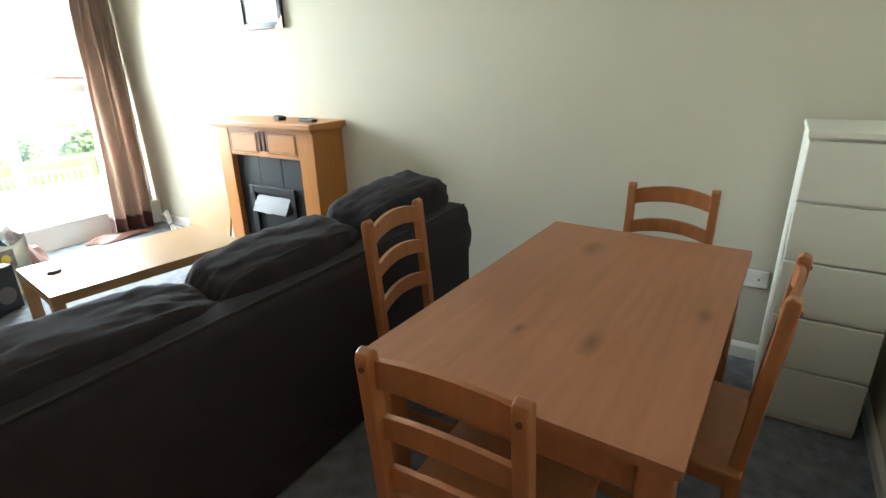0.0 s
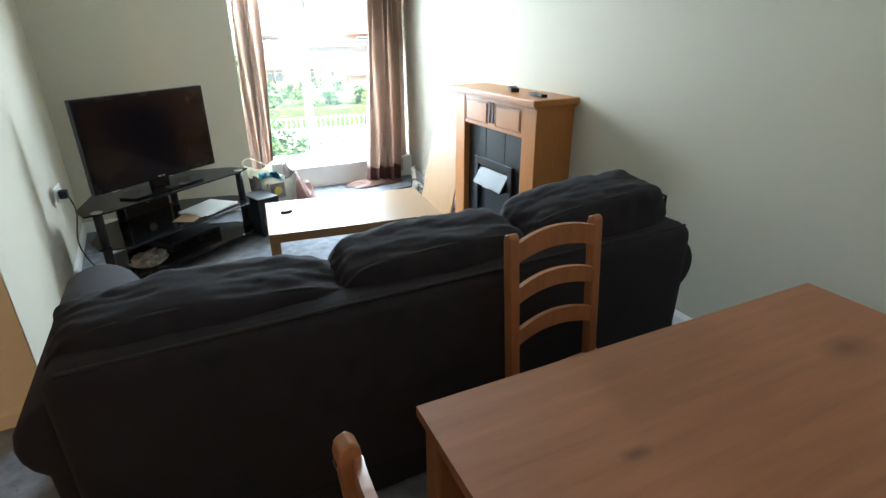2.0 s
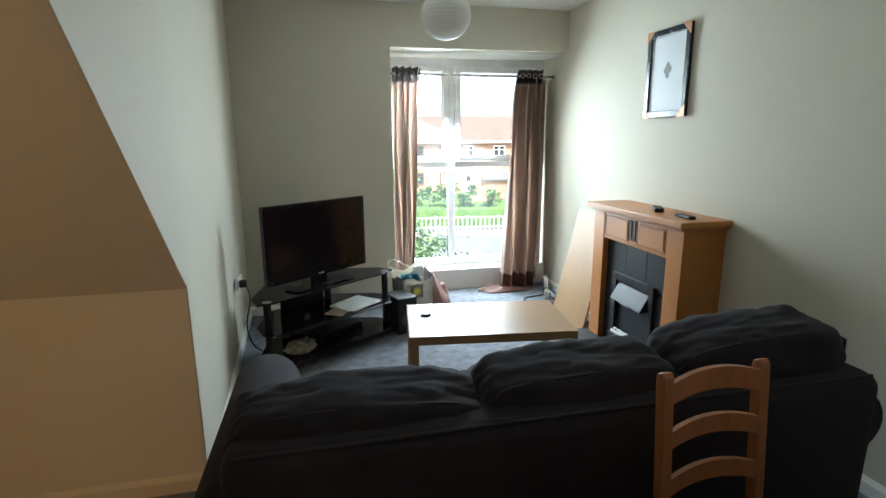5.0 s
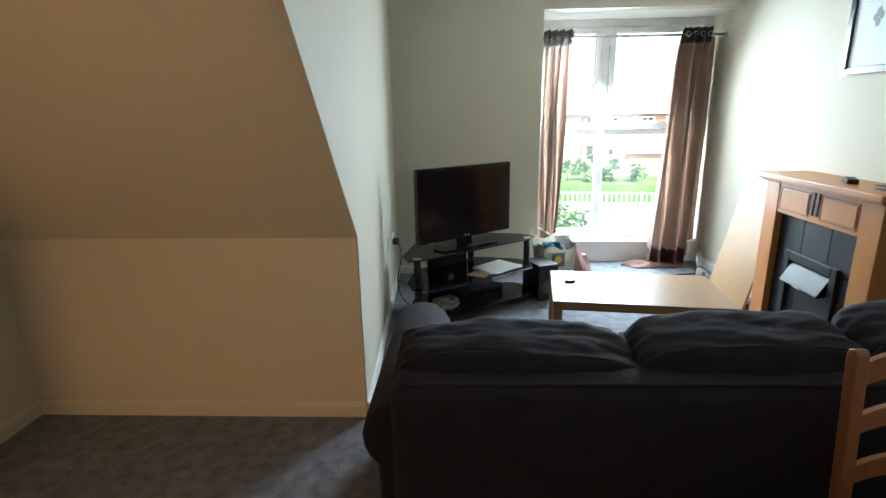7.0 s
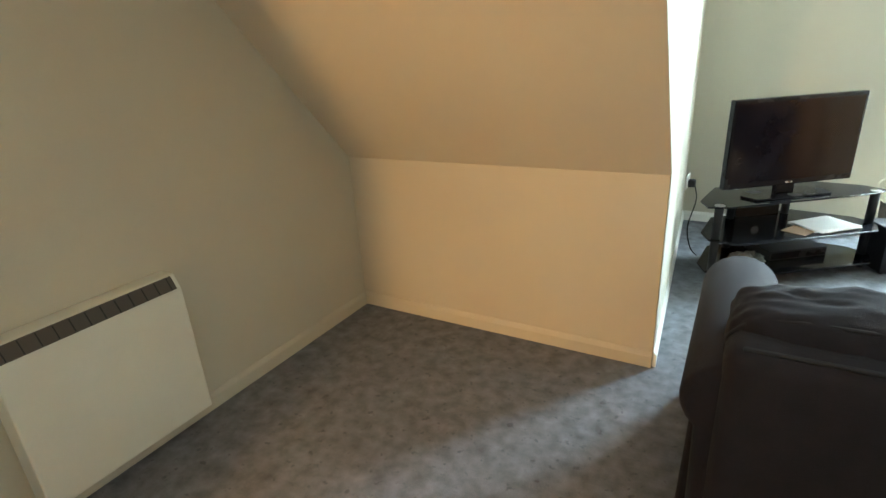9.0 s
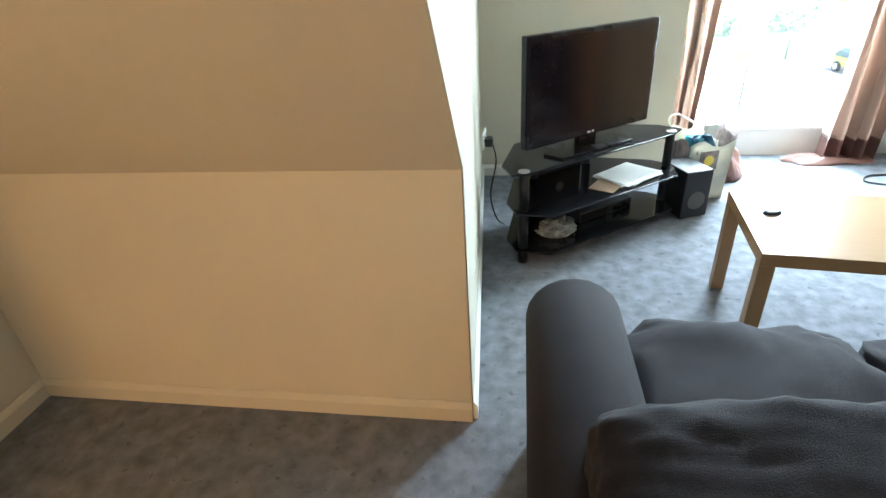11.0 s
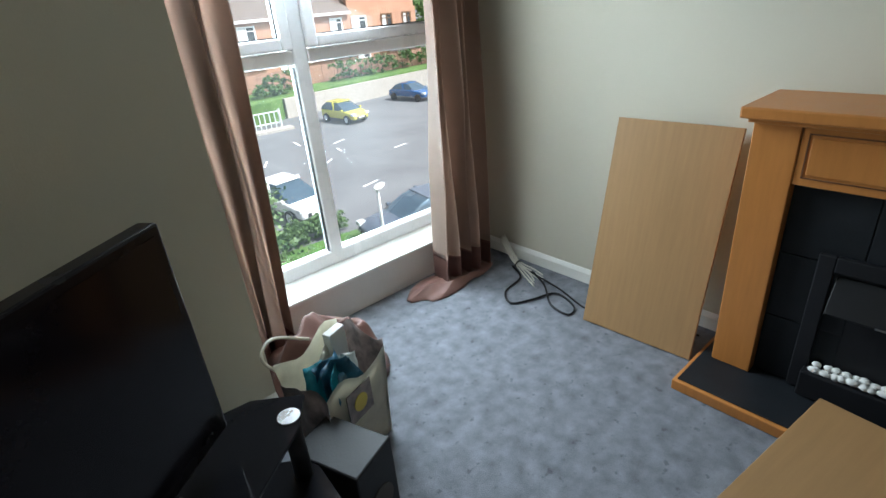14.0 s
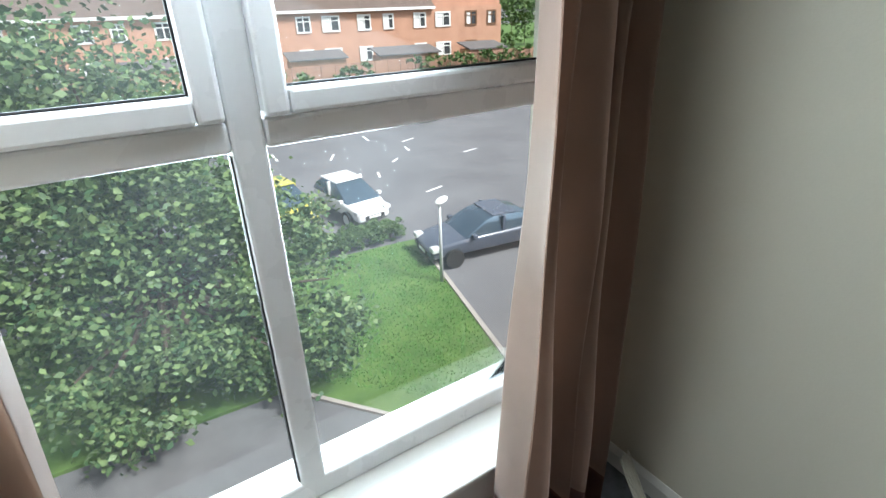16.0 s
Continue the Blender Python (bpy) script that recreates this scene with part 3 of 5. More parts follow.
# ---------------------------------------------------------------- picture
pic = thing("picture_frame", None, "dark blue framed picture with copper corners on the wall", "picture")
PY0, PY1, PZ0, PZ1 = 3.18, 3.61, 1.66, 2.22
NAVY = mat("dark_blue_lacquer", (0.012, 0.018, 0.028), 0.25, vary=0.1)
COPPER = mat("copper_corner", (0.42, 0.2, 0.1), 0.4, metal=0.3)
MOUNT = mat("pale_grey_mount", (0.62, 0.66, 0.68), 0.6, vary=0.05, scale=3)
INK = mat("grey_ink", (0.25, 0.27, 0.28), 0.7)
fw = 0.04
for q in ((PY0, PY0 + fw, PZ0, PZ1), (PY1 - fw, PY1, PZ0, PZ1), (PY0 + fw, PY1 - fw, PZ0, PZ0 + fw), (PY0 + fw, PY1 - fw, PZ1 - fw, PZ1)):
    part("frame_side", box(W - 0.026, W - 0.002, *q, 0.004), NAVY, pic)
part("print", box(W - 0.012, W - 0.006, PY0 + fw, PY1 - fw, PZ0 + fw, PZ1 - fw), MOUNT, pic, "pale print with a small faint grey drawing")
for (a, b) in ((0.0, 0.0), (0.02, 0.03), (-0.02, 0.035), (0.0, 0.06)):
    bm = bmesh.new()
    bmesh.ops.create_icosphere(bm, subdivisions=2, radius=1)
    for v in bm.verts:
        v.co = (W - 0.0125 + v.co.x * 0.001, (PY0 + PY1) / 2 + a + v.co.y * 0.02, 1.93 + b + v.co.z * 0.022 * (1 + 0.3 * noise.noise(v.co * 3)))
    part("drawing", bm, INK, pic, "faint grey blot")
for ya, sy in ((PY0, 1), (PY1, -1)):
    for za, sz in ((PZ0, 1), (PZ1, -1)):
        part("corner", prism([(ya - 0.003 * sy, za - 0.003 * sz), (ya + 0.075 * sy, za - 0.003 * sz), (ya - 0.003 * sy, za + 0.075 * sz)], W - 0.029, W - 0.0265, axis="x"), COPPER, pic, "copper corner")

# ---------------------------------------------------------------- paper lantern
lan = thing("pendant_lamp", pose(1.365, 3.60, 0.035), "round white paper lantern hanging unlit from the ceiling", "pendant lamp")
bm = bmesh.new()
bmesh.ops.create_uvsphere(bm, u_segments=40, v_segments=64, radius=0.155)
for v in bm.verts:
    r = 1 + 0.012 * math.sin(math.acos(max(-1, min(1, v.co.z / 0.155))) * 40)
    v.co = Vector((v.co.x * r, v.co.y * r, v.co.z * 0.93)) + Vector((0, 0, 2.24))
part("shade", bm, LANTERN, lan, "ribbed white paper globe", smooth=True)
part("cord", cyl((0, 0, 2.38), (0, 0, 2.59), 0.004), GLOSS, lan)
part("ceiling_rose", cyl((0, 0, 2.585), (0, 0, 2.6135), 0.045, 0.055, 24), GLOSS, lan)

# ---------------------------------------------------------------- sofa
def sofa():
    s = thing("sofa", None, "dark charcoal fabric three-seat sofa with rolled arms", "sofa")
    xa, xb, yb, yf = 0.17, 2.53, 1.52, 2.44
    part("base", box(xa + 0.08, xb - 0.08, yb + 0.04, yf - 0.04, 0.05, 0.32, 0.03, 3), SOFA, s, smooth=True)
    # back frame with a soft rounded top
    bm = box(xa + 0.10, xb - 0.10, yb, yb + 0.20, 0.06, 0.73, 0.06, 4)
    part("back_frame", bm, SOFA, s, smooth=True)
    part("piping", tube([(xa + 0.14, yb + 0.03, 0.722), (1.3, yb + 0.028, 0.728), (xb - 0.14, yb + 0.03, 0.722)], 0.006), PIPING, s)
    part("skirt", box(xa + 0.03, xb - 0.03, yb - 0.004, yf - 0.01, 0.01, 0.13, 0.01), SOFA, s)
    # rolled arms: a scroll profile swept along y
    for sx, ax in ((1, xa), (-1, xb)):
        prof = []
        for k in range(17):
            a = radians(-50 + 280 * k / 16)
            prof.append((ax + sx * 0.135 + 0.13 * math.cos(a) * 1.0, 0.52 + 0.125 * math.sin(a)))
        ring = [(ax + 0.06 * sx if sx > 0 else ax + 0.25 * sx, 0.05), (ax + 0.25 * sx if sx > 0 else ax + 0.06 * sx, 0.05)] + prof
        bm = prism(ring, yb + 0.05, yf, axis="y")
        es = [e for e in bm.edges if abs(e.verts[0].co.y - e.verts[1].co.y) < 1e-4]
        bmesh.ops.bevel(bm, geom=es, offset=0.025, segments=3, affect="EDGES", profile=0.5)
        part("arm", bm, SOFA, s, "padded rolled arm", smooth=True)
    w = (xb - xa - 0.52) / 3
    for i in range(3):
        cx = xa + 0.26 + w * (i + 0.5)
        seat = part("seat_cushion", cushion(w - 0.005, 0.66, 0.17, 0.02, i), SOFA, s, smooth=True)
        seat.location = (cx, 2.13, 0.32)
        # wide back cushions that lap over the back frame
        wb = (xb - xa - 0.30) / 3
        cb = xa + (0.135, 0.17, 0.17)[i] + wb * (i + 0.5)
        back = part("back_cushion", cushion(wb + (0.09, 0.02, 0.02)[i], 0.25, 0.42, 0.045, i + 5, 0.007, 24), SOFA, s, "slumped loose back cushion", smooth=True)
        ring = []
        for q in range(25):
            a = 2 * math.pi * q / 24 + 0.7
            ca, sa = math.cos(a), math.sin(a)
            e = (abs(ca) ** 7 + abs(sa) ** 7) ** (-1 / 7) * 0.985
            ring.append((ca * e * (wb + (0.09, 0.02, 0.02)[i]) / 2, -0.095, 0.21 + sa * e * 0.21 + 0.021 * (1 - (ca * e) ** 2) * sa))
        part("piping", tube(ring, 0.006, 6), PIPING, back, smooth=True)
        back.location, back.rotation_euler = (cb, 1.80, (0.36, 0.385, 0.44)[i]), (radians(9), radians((1.5, -1, -3)[i]), 0)
    for x in (xa + 0.12, xb - 0.12):
        for y in (yb + 0.08, yf - 0.1):
            part("foot", cyl((x, y, 0), (x, y, 0.05), 0.025, 0.03), PLASTIC, s)
    return s


sofa()

# ---------------------------------------------------------------- coffee table
ct = thing("coffee_table", pose(1.486, 3.09, 0, 0, 0, -7.5), "beech-effect coffee table with square legs on the carpet", "coffee table")
CW, CD, CH = 0.945, 0.565, 0.476
part("tabletop", box(-CW / 2, CW / 2, -CD / 2, CD / 2, CH - 0.05, CH, 0.002), BEECH, ct)
for sx in (-1, 1):
    for sy in (-1, 1):
        cx, cy = sx * (CW / 2 - 0.027), sy * (CD / 2 - 0.027)
        part("leg", box(cx - 0.026, cx + 0.026, cy - 0.026, cy + 0.026, 0, CH - 0.0505, 0.002), BEECHV, ct)
fob = thing("key_fob", pose(1.137, 3.198, CH + 0.0005, 0, 0, 20), "small black oval fob on the coffee table", "key fob")
bm = cyl((0, 0, 0), (0, 0, 0.013), 0.028, 0.022, 24)
bmesh.ops.scale(bm, verts=bm.verts, vec=(1.35, 0.9, 1))
part("case", bm, PLASTIC, fob)
bm = cyl((0, 0, 0.0132), (0, 0, 0.0145), 0.012, 0.012, 20)
part("badge", bm, STEEL, fob)

# ---------------------------------------------------------------- dining table and chairs
dt = thing("dining_table", pose(1.595, 0.647, 0, 0, 0, -2.0), "stained pine dining table with visible knots", "dining table")
DW, DD, DH = 1.24, 0.74, 0.755
np_ = 6
for i in range(np_):
    a = -DD / 2 + DD * i / np_
    part("plank", box(-DW / 2, DW / 2, a, a + DD / np_, DH - 0.024, DH), PINE, dt)
for sy in (-1, 1):
    part("apron", box(-DW / 2 + 0.07, DW / 2 - 0.07, sy * (DD / 2 - 0.05) - 0.011, sy * (DD / 2 - 0.05) + 0.011, DH - 0.125, DH - 0.025, 0.002), PINE, dt)
for sx in (-1, 1):
    part("apron", box(sx * (DW / 2 - 0.05) - 0.011, sx * (DW / 2 - 0.05) + 0.011, -DD / 2 + 0.07, DD / 2 - 0.07, DH - 0.125, DH - 0.025, 0.002), PINE, dt)
    for sy in (-1, 1):
        cx, cy = sx * (DW / 2 - 0.045), sy * (DD / 2 - 0.045)
        part("leg", box(cx - 0.033, cx + 0.033, cy - 0.033, cy + 0.033, 0, DH - 0.025, 0.006), PINE2, dt)
        part("bolt", cyl((cx - sx * 0.05, cy - sy * 0.05, DH - 0.08), (cx - sx * 0.03, cy - sy * 0.03, DH - 0.08), 0.005), STEEL, dt)


def dining_chair(m):
    """Ladder-back chair: the seat faces +y, the back stands at y = 0."""
    c = thing("dining_chair", m, "stained pine ladder-back chair tucked at the dining table", "dining chair", "chairs round the dining table")
    hw = 0.158
    for sx in (-1, 1):
        # rear post, raked above the seat
        pts = [(0.03, 0.0), (0.066, 0.0), (0.060, 0.43), (0.018, 0.912), (0.006, 0.924), (-0.012, 0.916), (-0.016, 0.90), (0.024, 0.43)]
        po = prism(pts, sx * hw - 0.016, sx * hw + 0.016, axis="x", bevel=0.004)
        part("back_post", po, PINE2, c)
        part("front_leg", box(sx * (hw + 0.01) - 0.017, sx * (hw + 0.01) + 0.017, 0.385, 0.42, 0, 0.425, 0.004), PINE2, c)
        part("side_rail", box(sx * (hw + 0.004) - 0.009, sx * (hw + 0.004) + 0.009, 0.06, 0.385, 0.365, 0.425, 0.003), PINE2, c)
        part("stretcher", box(sx * (hw + 0.004) - 0.008, sx * (hw + 0.004) + 0.008, 0.055, 0.39, 0.17, 0.20, 0.003), PINE2, c)
        part("plug", cyl((sx * hw, -0.012, 0.885), (sx * hw, -0.018, 0.885), 0.006, seg=10), GROOVE, c)
    part("front_rail", box(-hw, hw, 0.395, 0.413, 0.365, 0.425, 0.003), PINE2, c)
    # curved slats: arched tops, bowed backwards
    for zc, h in ((0.865, 0.062), (0.735, 0.052), (0.60, 0.052)):
        bm = bmesh.new()
        g = []
        for i in range(13):
            u = i / 12 * 2 - 1
            x = u * (hw - 0.014)
            bow = -0.014 * (1 - u * u)
            lift = 0.022 * (1 - u * u)
            y = 0.062 - (zc - 0.43) * 0.089 - 0.018 + bow
            lo, hi = zc - h / 2 + lift * 0.9, zc + h / 2 + lift
            g.append([bm.verts.new((x, y, lo)), bm.verts.new((x, y, hi)), bm.verts.new((x, y + 0.015, hi)), bm.verts.new((x, y + 0.015, lo))])
        for a, b in zip(g, g[1:]):
            for k in range(4):
                bm.faces.new((a[k], a[(k + 1) % 4], b[(k + 1) % 4], b[k]))
        bm.faces.new(g[0])
        bm.faces.new(g[-1])
        bmesh.ops.recalc_face_normals(bm, faces=bm.faces)
        part("slat", bm, PINE2, c, "arched back slat")
    part("seat", box(-0.205, 0.205, 0.025, 0.435, 0.4255, 0.445, 0.006), PINE2, c)
    return c


first = dining_chair(pose(1.595, 1.385, 0, 0, 0, 182.5))
for x, y, r in ((0.797, 0.684, -89), (2.385, 0.566, 88), (1.578, 0.15, -5)):
    copy_thing(first, pose(x, y, 0, 0, 0, r))

# ---------------------------------------------------------------- chest of drawers
ch = thing("chest_of_drawers", None, "tall narrow white five-drawer chest against the wall", "chest of drawers")
cx0, cx1, cy0, cy1, chz = 2.34, 2.74, B + 0.06, 0.155, 1.165
part("carcass", box(cx0 + 0.02, cx1, cy0, cy1, 0.0, chz - 0.025, 0.003), CHESTW, ch)
part("top", box(cx0 - 0.005, cx1, cy0 - 0.006, cy1 + 0.006, chz - 0.024, chz, 0.004), CHESTW, ch)
for i in range(5):
    z = 0.03 + i * 0.221
    part("drawer_front", box(cx0, cx0 + 0.0195, cy0 + 0.002, cy1 - 0.002, z + 0.006, z + 0.217, 0.003), CHESTW, ch)

# ---------------------------------------------------------------- panel heater
ht = thing("panel_heater", None, "white wall-mounted panel heater with a dark top grille", "heater")
hy0, hy1, hz0, hz1 = 0.66, 1.285, 0.10, 0.715
part("body", prism([(L + 0.004, hz0), (L + 0.115, hz0), (L + 0.115, hz1 - 0.06), (L + 0.085, hz1), (L + 0.004, hz1)], hy0, hy1, axis="y", bevel=0.006), HEATW, ht)
part("grille", prism([(L + 0.113, hz1 - 0.052), (L + 0.117, hz1 - 0.052), (L + 0.090, hz1 - 0.004), (L + 0.086, hz1 - 0.004)], hy0 + 0.02, hy1 - 0.02, axis="y"), GRILLE, ht, "dark slatted outlet")
for k in range(12):
    y = hy0 + 0.04 + (hy1 - hy0 - 0.08) * k / 11
    part("fin", prism([(L + 0.1145, hz1 - 0.05), (L + 0.119, hz1 - 0.05), (L + 0.092, hz1 - 0.006), (L + 0.088, hz1 - 0.006)], y - 0.002, y + 0.002, axis="y"), BLACK, ht)


# ---------------------------------------------------------------- television corner
SA = 37.0
tvm = pose(0.514, 4.018, 0, 0, 0, SA)
st = thing("tv_stand", tvm, "black glass corner television stand with three shelves", "tv stand")
def shelf_poly(w, d, clip, back, cut=0.0):
    return [(-w / 2, -d / 2 + clip), (-w / 2 + clip * 0.9, -d / 2 + cut), (w / 2 - clip * 0.9, -d / 2 + cut), (w / 2, -d / 2 + clip), (w / 2 - 0.04, -d / 2 + clip + 0.14), (back, d / 2), (-back, d / 2), (-w / 2 + 0.04, -d / 2 + clip + 0.14)]
for z, w in ((0.495, 1.20), (0.285, 1.14), (0.075, 1.14)):
    part("shelf", prism(shelf_poly(w, 0.52, 0.13, 0.30, 0.09 if z > 0.4 else 0.0), z, z + 0.010, axis="z", bevel=0.0015), BGLASS, st, "black glass shelf")
for x, y in ((-0.522, -0.126), (0.514, -0.126), (-0.2, 0.2), (0.2, 0.2)):
    for za, zb in ((0.0, 0.0745), (0.0855, 0.2845), (0.2955, 0.4945)):
        part("tube", cyl((x, y, za), (x, y, zb), 0.025), PLASTIC, st, smooth=True)
    part("disc", cyl((x, y, 0.5053), (x, y, 0.508), 0.03, seg=24), STEEL, st, "steel cap on the glass")
part("back_panel", box(-0.16, 0.16, 0.205, 0.225, 0.0, 0.4945, 0.004), BLACK, st, "black back panel")
part("grommet", cyl((0.0, 0.204, 0.40), (0.0, 0.2, 0.40), 0.028, seg=24), GLOSS, st, "pale cable hole")
tv = thing("television", pose(0.507, 3.978, 0.5055, 0, 0, 38), "black flat-screen television switched off on a glass stand", "television")
TW, TH = 0.865, 0.53
part("bezel", box(-TW / 2, TW / 2, -0.02, 0.025, 0.07, 0.07 + TH, 0.006), TVBLK, tv)
part("screen", box(-TW / 2 + 0.022, TW / 2 - 0.022, -0.0215, -0.0195, 0.07 + 0.035, 0.07 + TH - 0.022), SCREEN, tv, "dark glossy screen")
part("back_shell", box(-TW / 2 + 0.08, TW / 2 - 0.08, 0.0255, 0.07, 0.14, 0.05 + TH - 0.05, 0.02), PLASTIC, tv)
part("badge", box(-0.022, 0.022, -0.0225, -0.0205, 0.082, 0.092), STEEL, tv, "small silver badge")
part("neck", box(-0.06, 0.06, -0.005, 0.035, 0.0125, 0.0695, 0.004), TVBLK, tv)
part("foot", prism([(-0.25, -0.09), (0.25, -0.09), (0.28, 0.02), (0.2, 0.11), (-0.2, 0.11), (-0.28, 0.02)], 0.0005, 0.012, bevel=0.003), TVBLK, tv)
rnd = random.Random(8)
ps = thing("paper_stack", tvm @ pose(0.235, -0.10, 0.2955, 0, 0, 10), "loose stack of white papers on a stand shelf", "papers")
for k in range(7):
    b = box(-0.15, 0.15, -0.105, 0.105, 0.0022 * k, 0.0022 * k + 0.0018)
    bmesh.ops.transform(b, verts=b.verts, matrix=pose(rnd.uniform(-0.02, 0.02), rnd.uniform(-0.015, 0.015), 0, 0, 0, rnd.uniform(-9, 9)))
    part("sheet", b, PAPER, ps)
env = solo("envelope", box(-0.1, 0.1, -0.07, 0.07, 0, 0.004), CARD, "brown envelope beside the papers on a shelf", "envelope", tvm @ pose(0.05, -0.13, 0.296, 0, 0, 24))
bx = thing("set_top_box", tvm @ pose(0.1, 0.03, 0.0855), "flat black media box on the bottom shelf", "media box")
part("case", box(-0.2, 0.2, -0.12, 0.12, 0, 0.06, 0.005), PLASTIC, bx)
part("front", box(-0.19, 0.19, -0.1225, -0.1205, 0.008, 0.05), TVBLK, bx)
# clear bag on the floor in front of the stand
bm = bmesh.new()
bmesh.ops.create_icosphere(bm, subdivisions=5, radius=1)
for v in bm.verts:
    d = v.co.copy()
    s = 0.85 + 0.3 * noise.noise(d * 2.2) + 0.22 * (1 - 2 * abs(noise.noise(d * 4.5))) - 0.1 * abs(noise.noise(d * 9))
    v.co = (d.x * 0.11 * s, d.y * 0.085 * s, max(0, (0.4 + d.z * 0.6) * s * 0.075))
POLY = mat("grey_plastic_bag", (0.14, 0.145, 0.14), 0.25, vary=0.35, scale=25, bump=0.2, fine=60, second=(0.34, 0.35, 0.33))
solo("plastic_bag", bm, POLY, "crumpled translucent plastic bag on the stand", "plastic bag", tvm @ pose(-0.272, -0.10, 0.0855), smooth=True)

sub = thing("subwoofer", pose(1.13, 4.23, 0, 0, 0, 20), "small black cube subwoofer on the carpet", "speaker")
part("cabinet", box(-0.085, 0.085, -0.11, 0.13, 0.012, 0.30, 0.006), PLASTIC, sub)
bm = cyl((0, -0.1095, 0.12), (0, -0.114, 0.12), 0.055, seg=28)
part("cone", bm, GRILLE, sub, "round speaker cone")
part("port", cyl((0.0865, 0.0, 0.10), (0.084, 0.0, 0.10), 0.03, seg=24), BLACK, sub)
for x in (-0.06, 0.06):
    for y in (-0.08, 0.1):
        part("foot", cyl((x, y, 0), (x, y, 0.0115), 0.012), BLACK, sub)

# shopping bag with clutter
bag = thing("shopping_bag", pose(1.27, 4.49, 0, 0, 0, 18), "open printed shopping bag stuffed with household clutter", "shopping bag")
BAGW = mat("printed_bag_cream", (0.66, 0.63, 0.52), 0.4, vary=0.15, scale=12, bump=0.1, fine=40)
BAGD = mat("printed_bag_photo", (0.07, 0.06, 0.065), 0.4, vary=0.6, scale=16, bump=0.1, fine=40, second=(0.4, 0.33, 0.3))
TEAL = mat("teal_wrapper", (0.01, 0.22, 0.30), 0.4, vary=0.4, scale=18, second=(0.03, 0.36, 0.46))
BLUEW = mat("dark_blue_wrapper", (0.012, 0.06, 0.12), 0.4, vary=0.4, scale=18, second=(0.03, 0.15, 0.24))
YEL = mat("yellow_print", (0.62, 0.50, 0.05), 0.45)
def bag_wall(a, b, h, seed):
    bm = bmesh.new()
    g = []
    for j in range(13):
        row = []
        for i in range(11):
            u, v = i / 10, j / 12
            x, y = a[0] + (b[0] - a[0]) * u, a[1] + (b[1] - a[1]) * u
            o = noise.noise(Vector((u * 3 + seed, v * 3, seed))) * 0.022 * (0.3 + v)
            f = 1 - 0.10 * (1 - v)
            row.append(bm.verts.new((x * f + o, y * f + o * 0.7, v * h * (1 + 0.06 * math.sin(u * 7 + seed)))))
        g.append(row)
    for r0, r1 in zip(g, g[1:]):
        for i in range(10):
            bm.faces.new((r0[i], r0[i + 1], r1[i + 1], r1[i]))
    bmesh.ops.solidify(bm, geom=list(bm.faces), thickness=0.0025)
    return bm
c4 = [(-0.15, -0.1), (0.15, -0.1), (0.15, 0.1), (-0.15, 0.1)]
hs = (0.37, 0.42, 0.44, 0.38)
for i in range(4):
    part("side", bag_wall(c4[i], c4[(i + 1) % 4], hs[i], i * 3.3), (BAGW, BAGD, BAGW, BAGD)[i], bag, ("cream printed side", "dark photo-printed side", "cream printed side", "dark photo-printed side")[i], smooth=True)
part("bottom", box(-0.135, 0.135, -0.09, 0.09, 0.0, 0.006), BAGD, bag)
part("print_block", box(-0.08, 0.04, -0.112, -0.108, 0.21, 0.33), BAGD, bag, "dark square print")
bm = cyl((-0.02, -0.110, 0.27), (-0.02, -0.1145, 0.27), 0.032, seg=28)
part("print_ring", bm, YEL, bag, "yellow round print")
part("strap", tube([(-0.12, 0.1, 0.38), (-0.17, 0.13, 0.47), (-0.1, 0.15, 0.5), (0.02, 0.12, 0.43)], 0.006), BAGW, bag, "loose white strap")
for k in range(7):
    bm = bmesh.new()
    bmesh.ops.create_grid(bm, x_segments=8, y_segments=10, size=1)
    for v in bm.verts:
        u, w = v.co.x, v.co.y
        curl = 0.02 * math.sin(2.2 * u + k) + 0.018 * noise.noise(Vector((u * 2 + k * 3, w * 2, k)))
        v.co = (u * (0.075 - 0.02 * w), curl + 0.012 * w, w * 0.11)
    bmesh.ops.solidify(bm, geom=list(bm.faces), thickness=0.012)
    bmesh.ops.transform(bm, verts=bm.verts, matrix=pose(rnd.uniform(-0.045, 0.03), -0.06 + 0.018 * k, 0.24 + rnd.uniform(0, 0.05), rnd.uniform(-14, 14), rnd.uniform(-22, 22), rnd.uniform(-12, 12)))
    part("packet", bm, (BLUEW, TEAL, BLUEW, PAPER, BLUEW, TEAL, BAGW)[k], bag, ("dark blue wrapper", "teal wrapper", "dark blue wrapper", "white packet", "dark blue wrapper", "teal wrapper", "cream packet")[k], smooth=True)
part("carton", box(0.05, 0.13, 0.05, 0.085, 0.06, 0.44, 0.004), PAPER, bag, "white carton poking out")

# sockets, plugs and cables
def socket(name, m, label):
    s = thing(name, m, label, "socket")
    part("plate", box(-0.073, 0.073, 0, 0.010, -0.043, 0.043, 0.004), GLOSS, s)
    for x in (-0.035, 0.035):
        part("switch", box(x - 0.006, x + 0.006, 0.0102, 0.014, 0.015, 0.032), GLOSS, s)
        part("pin_slot", box(x - 0.003, x + 0.003, 0.0099, 0.0106, -0.005, 0.005), GASKET, s)
    return s
s1 = socket("wall_socket", pose(W - 0.001, 0.24, 0.42, 0, 0, 90), "white double wall socket near the chest")
s2 = socket("wall_socket", pose(-0.052, 4.0, 0.55, 0, 0, -92.5), "white double wall socket with a black plug")
pl = thing("power_plug", pose(-0.040, 3.965, 0.545, 0, 0, -92.5), "black power plug in the wall socket", "plug")
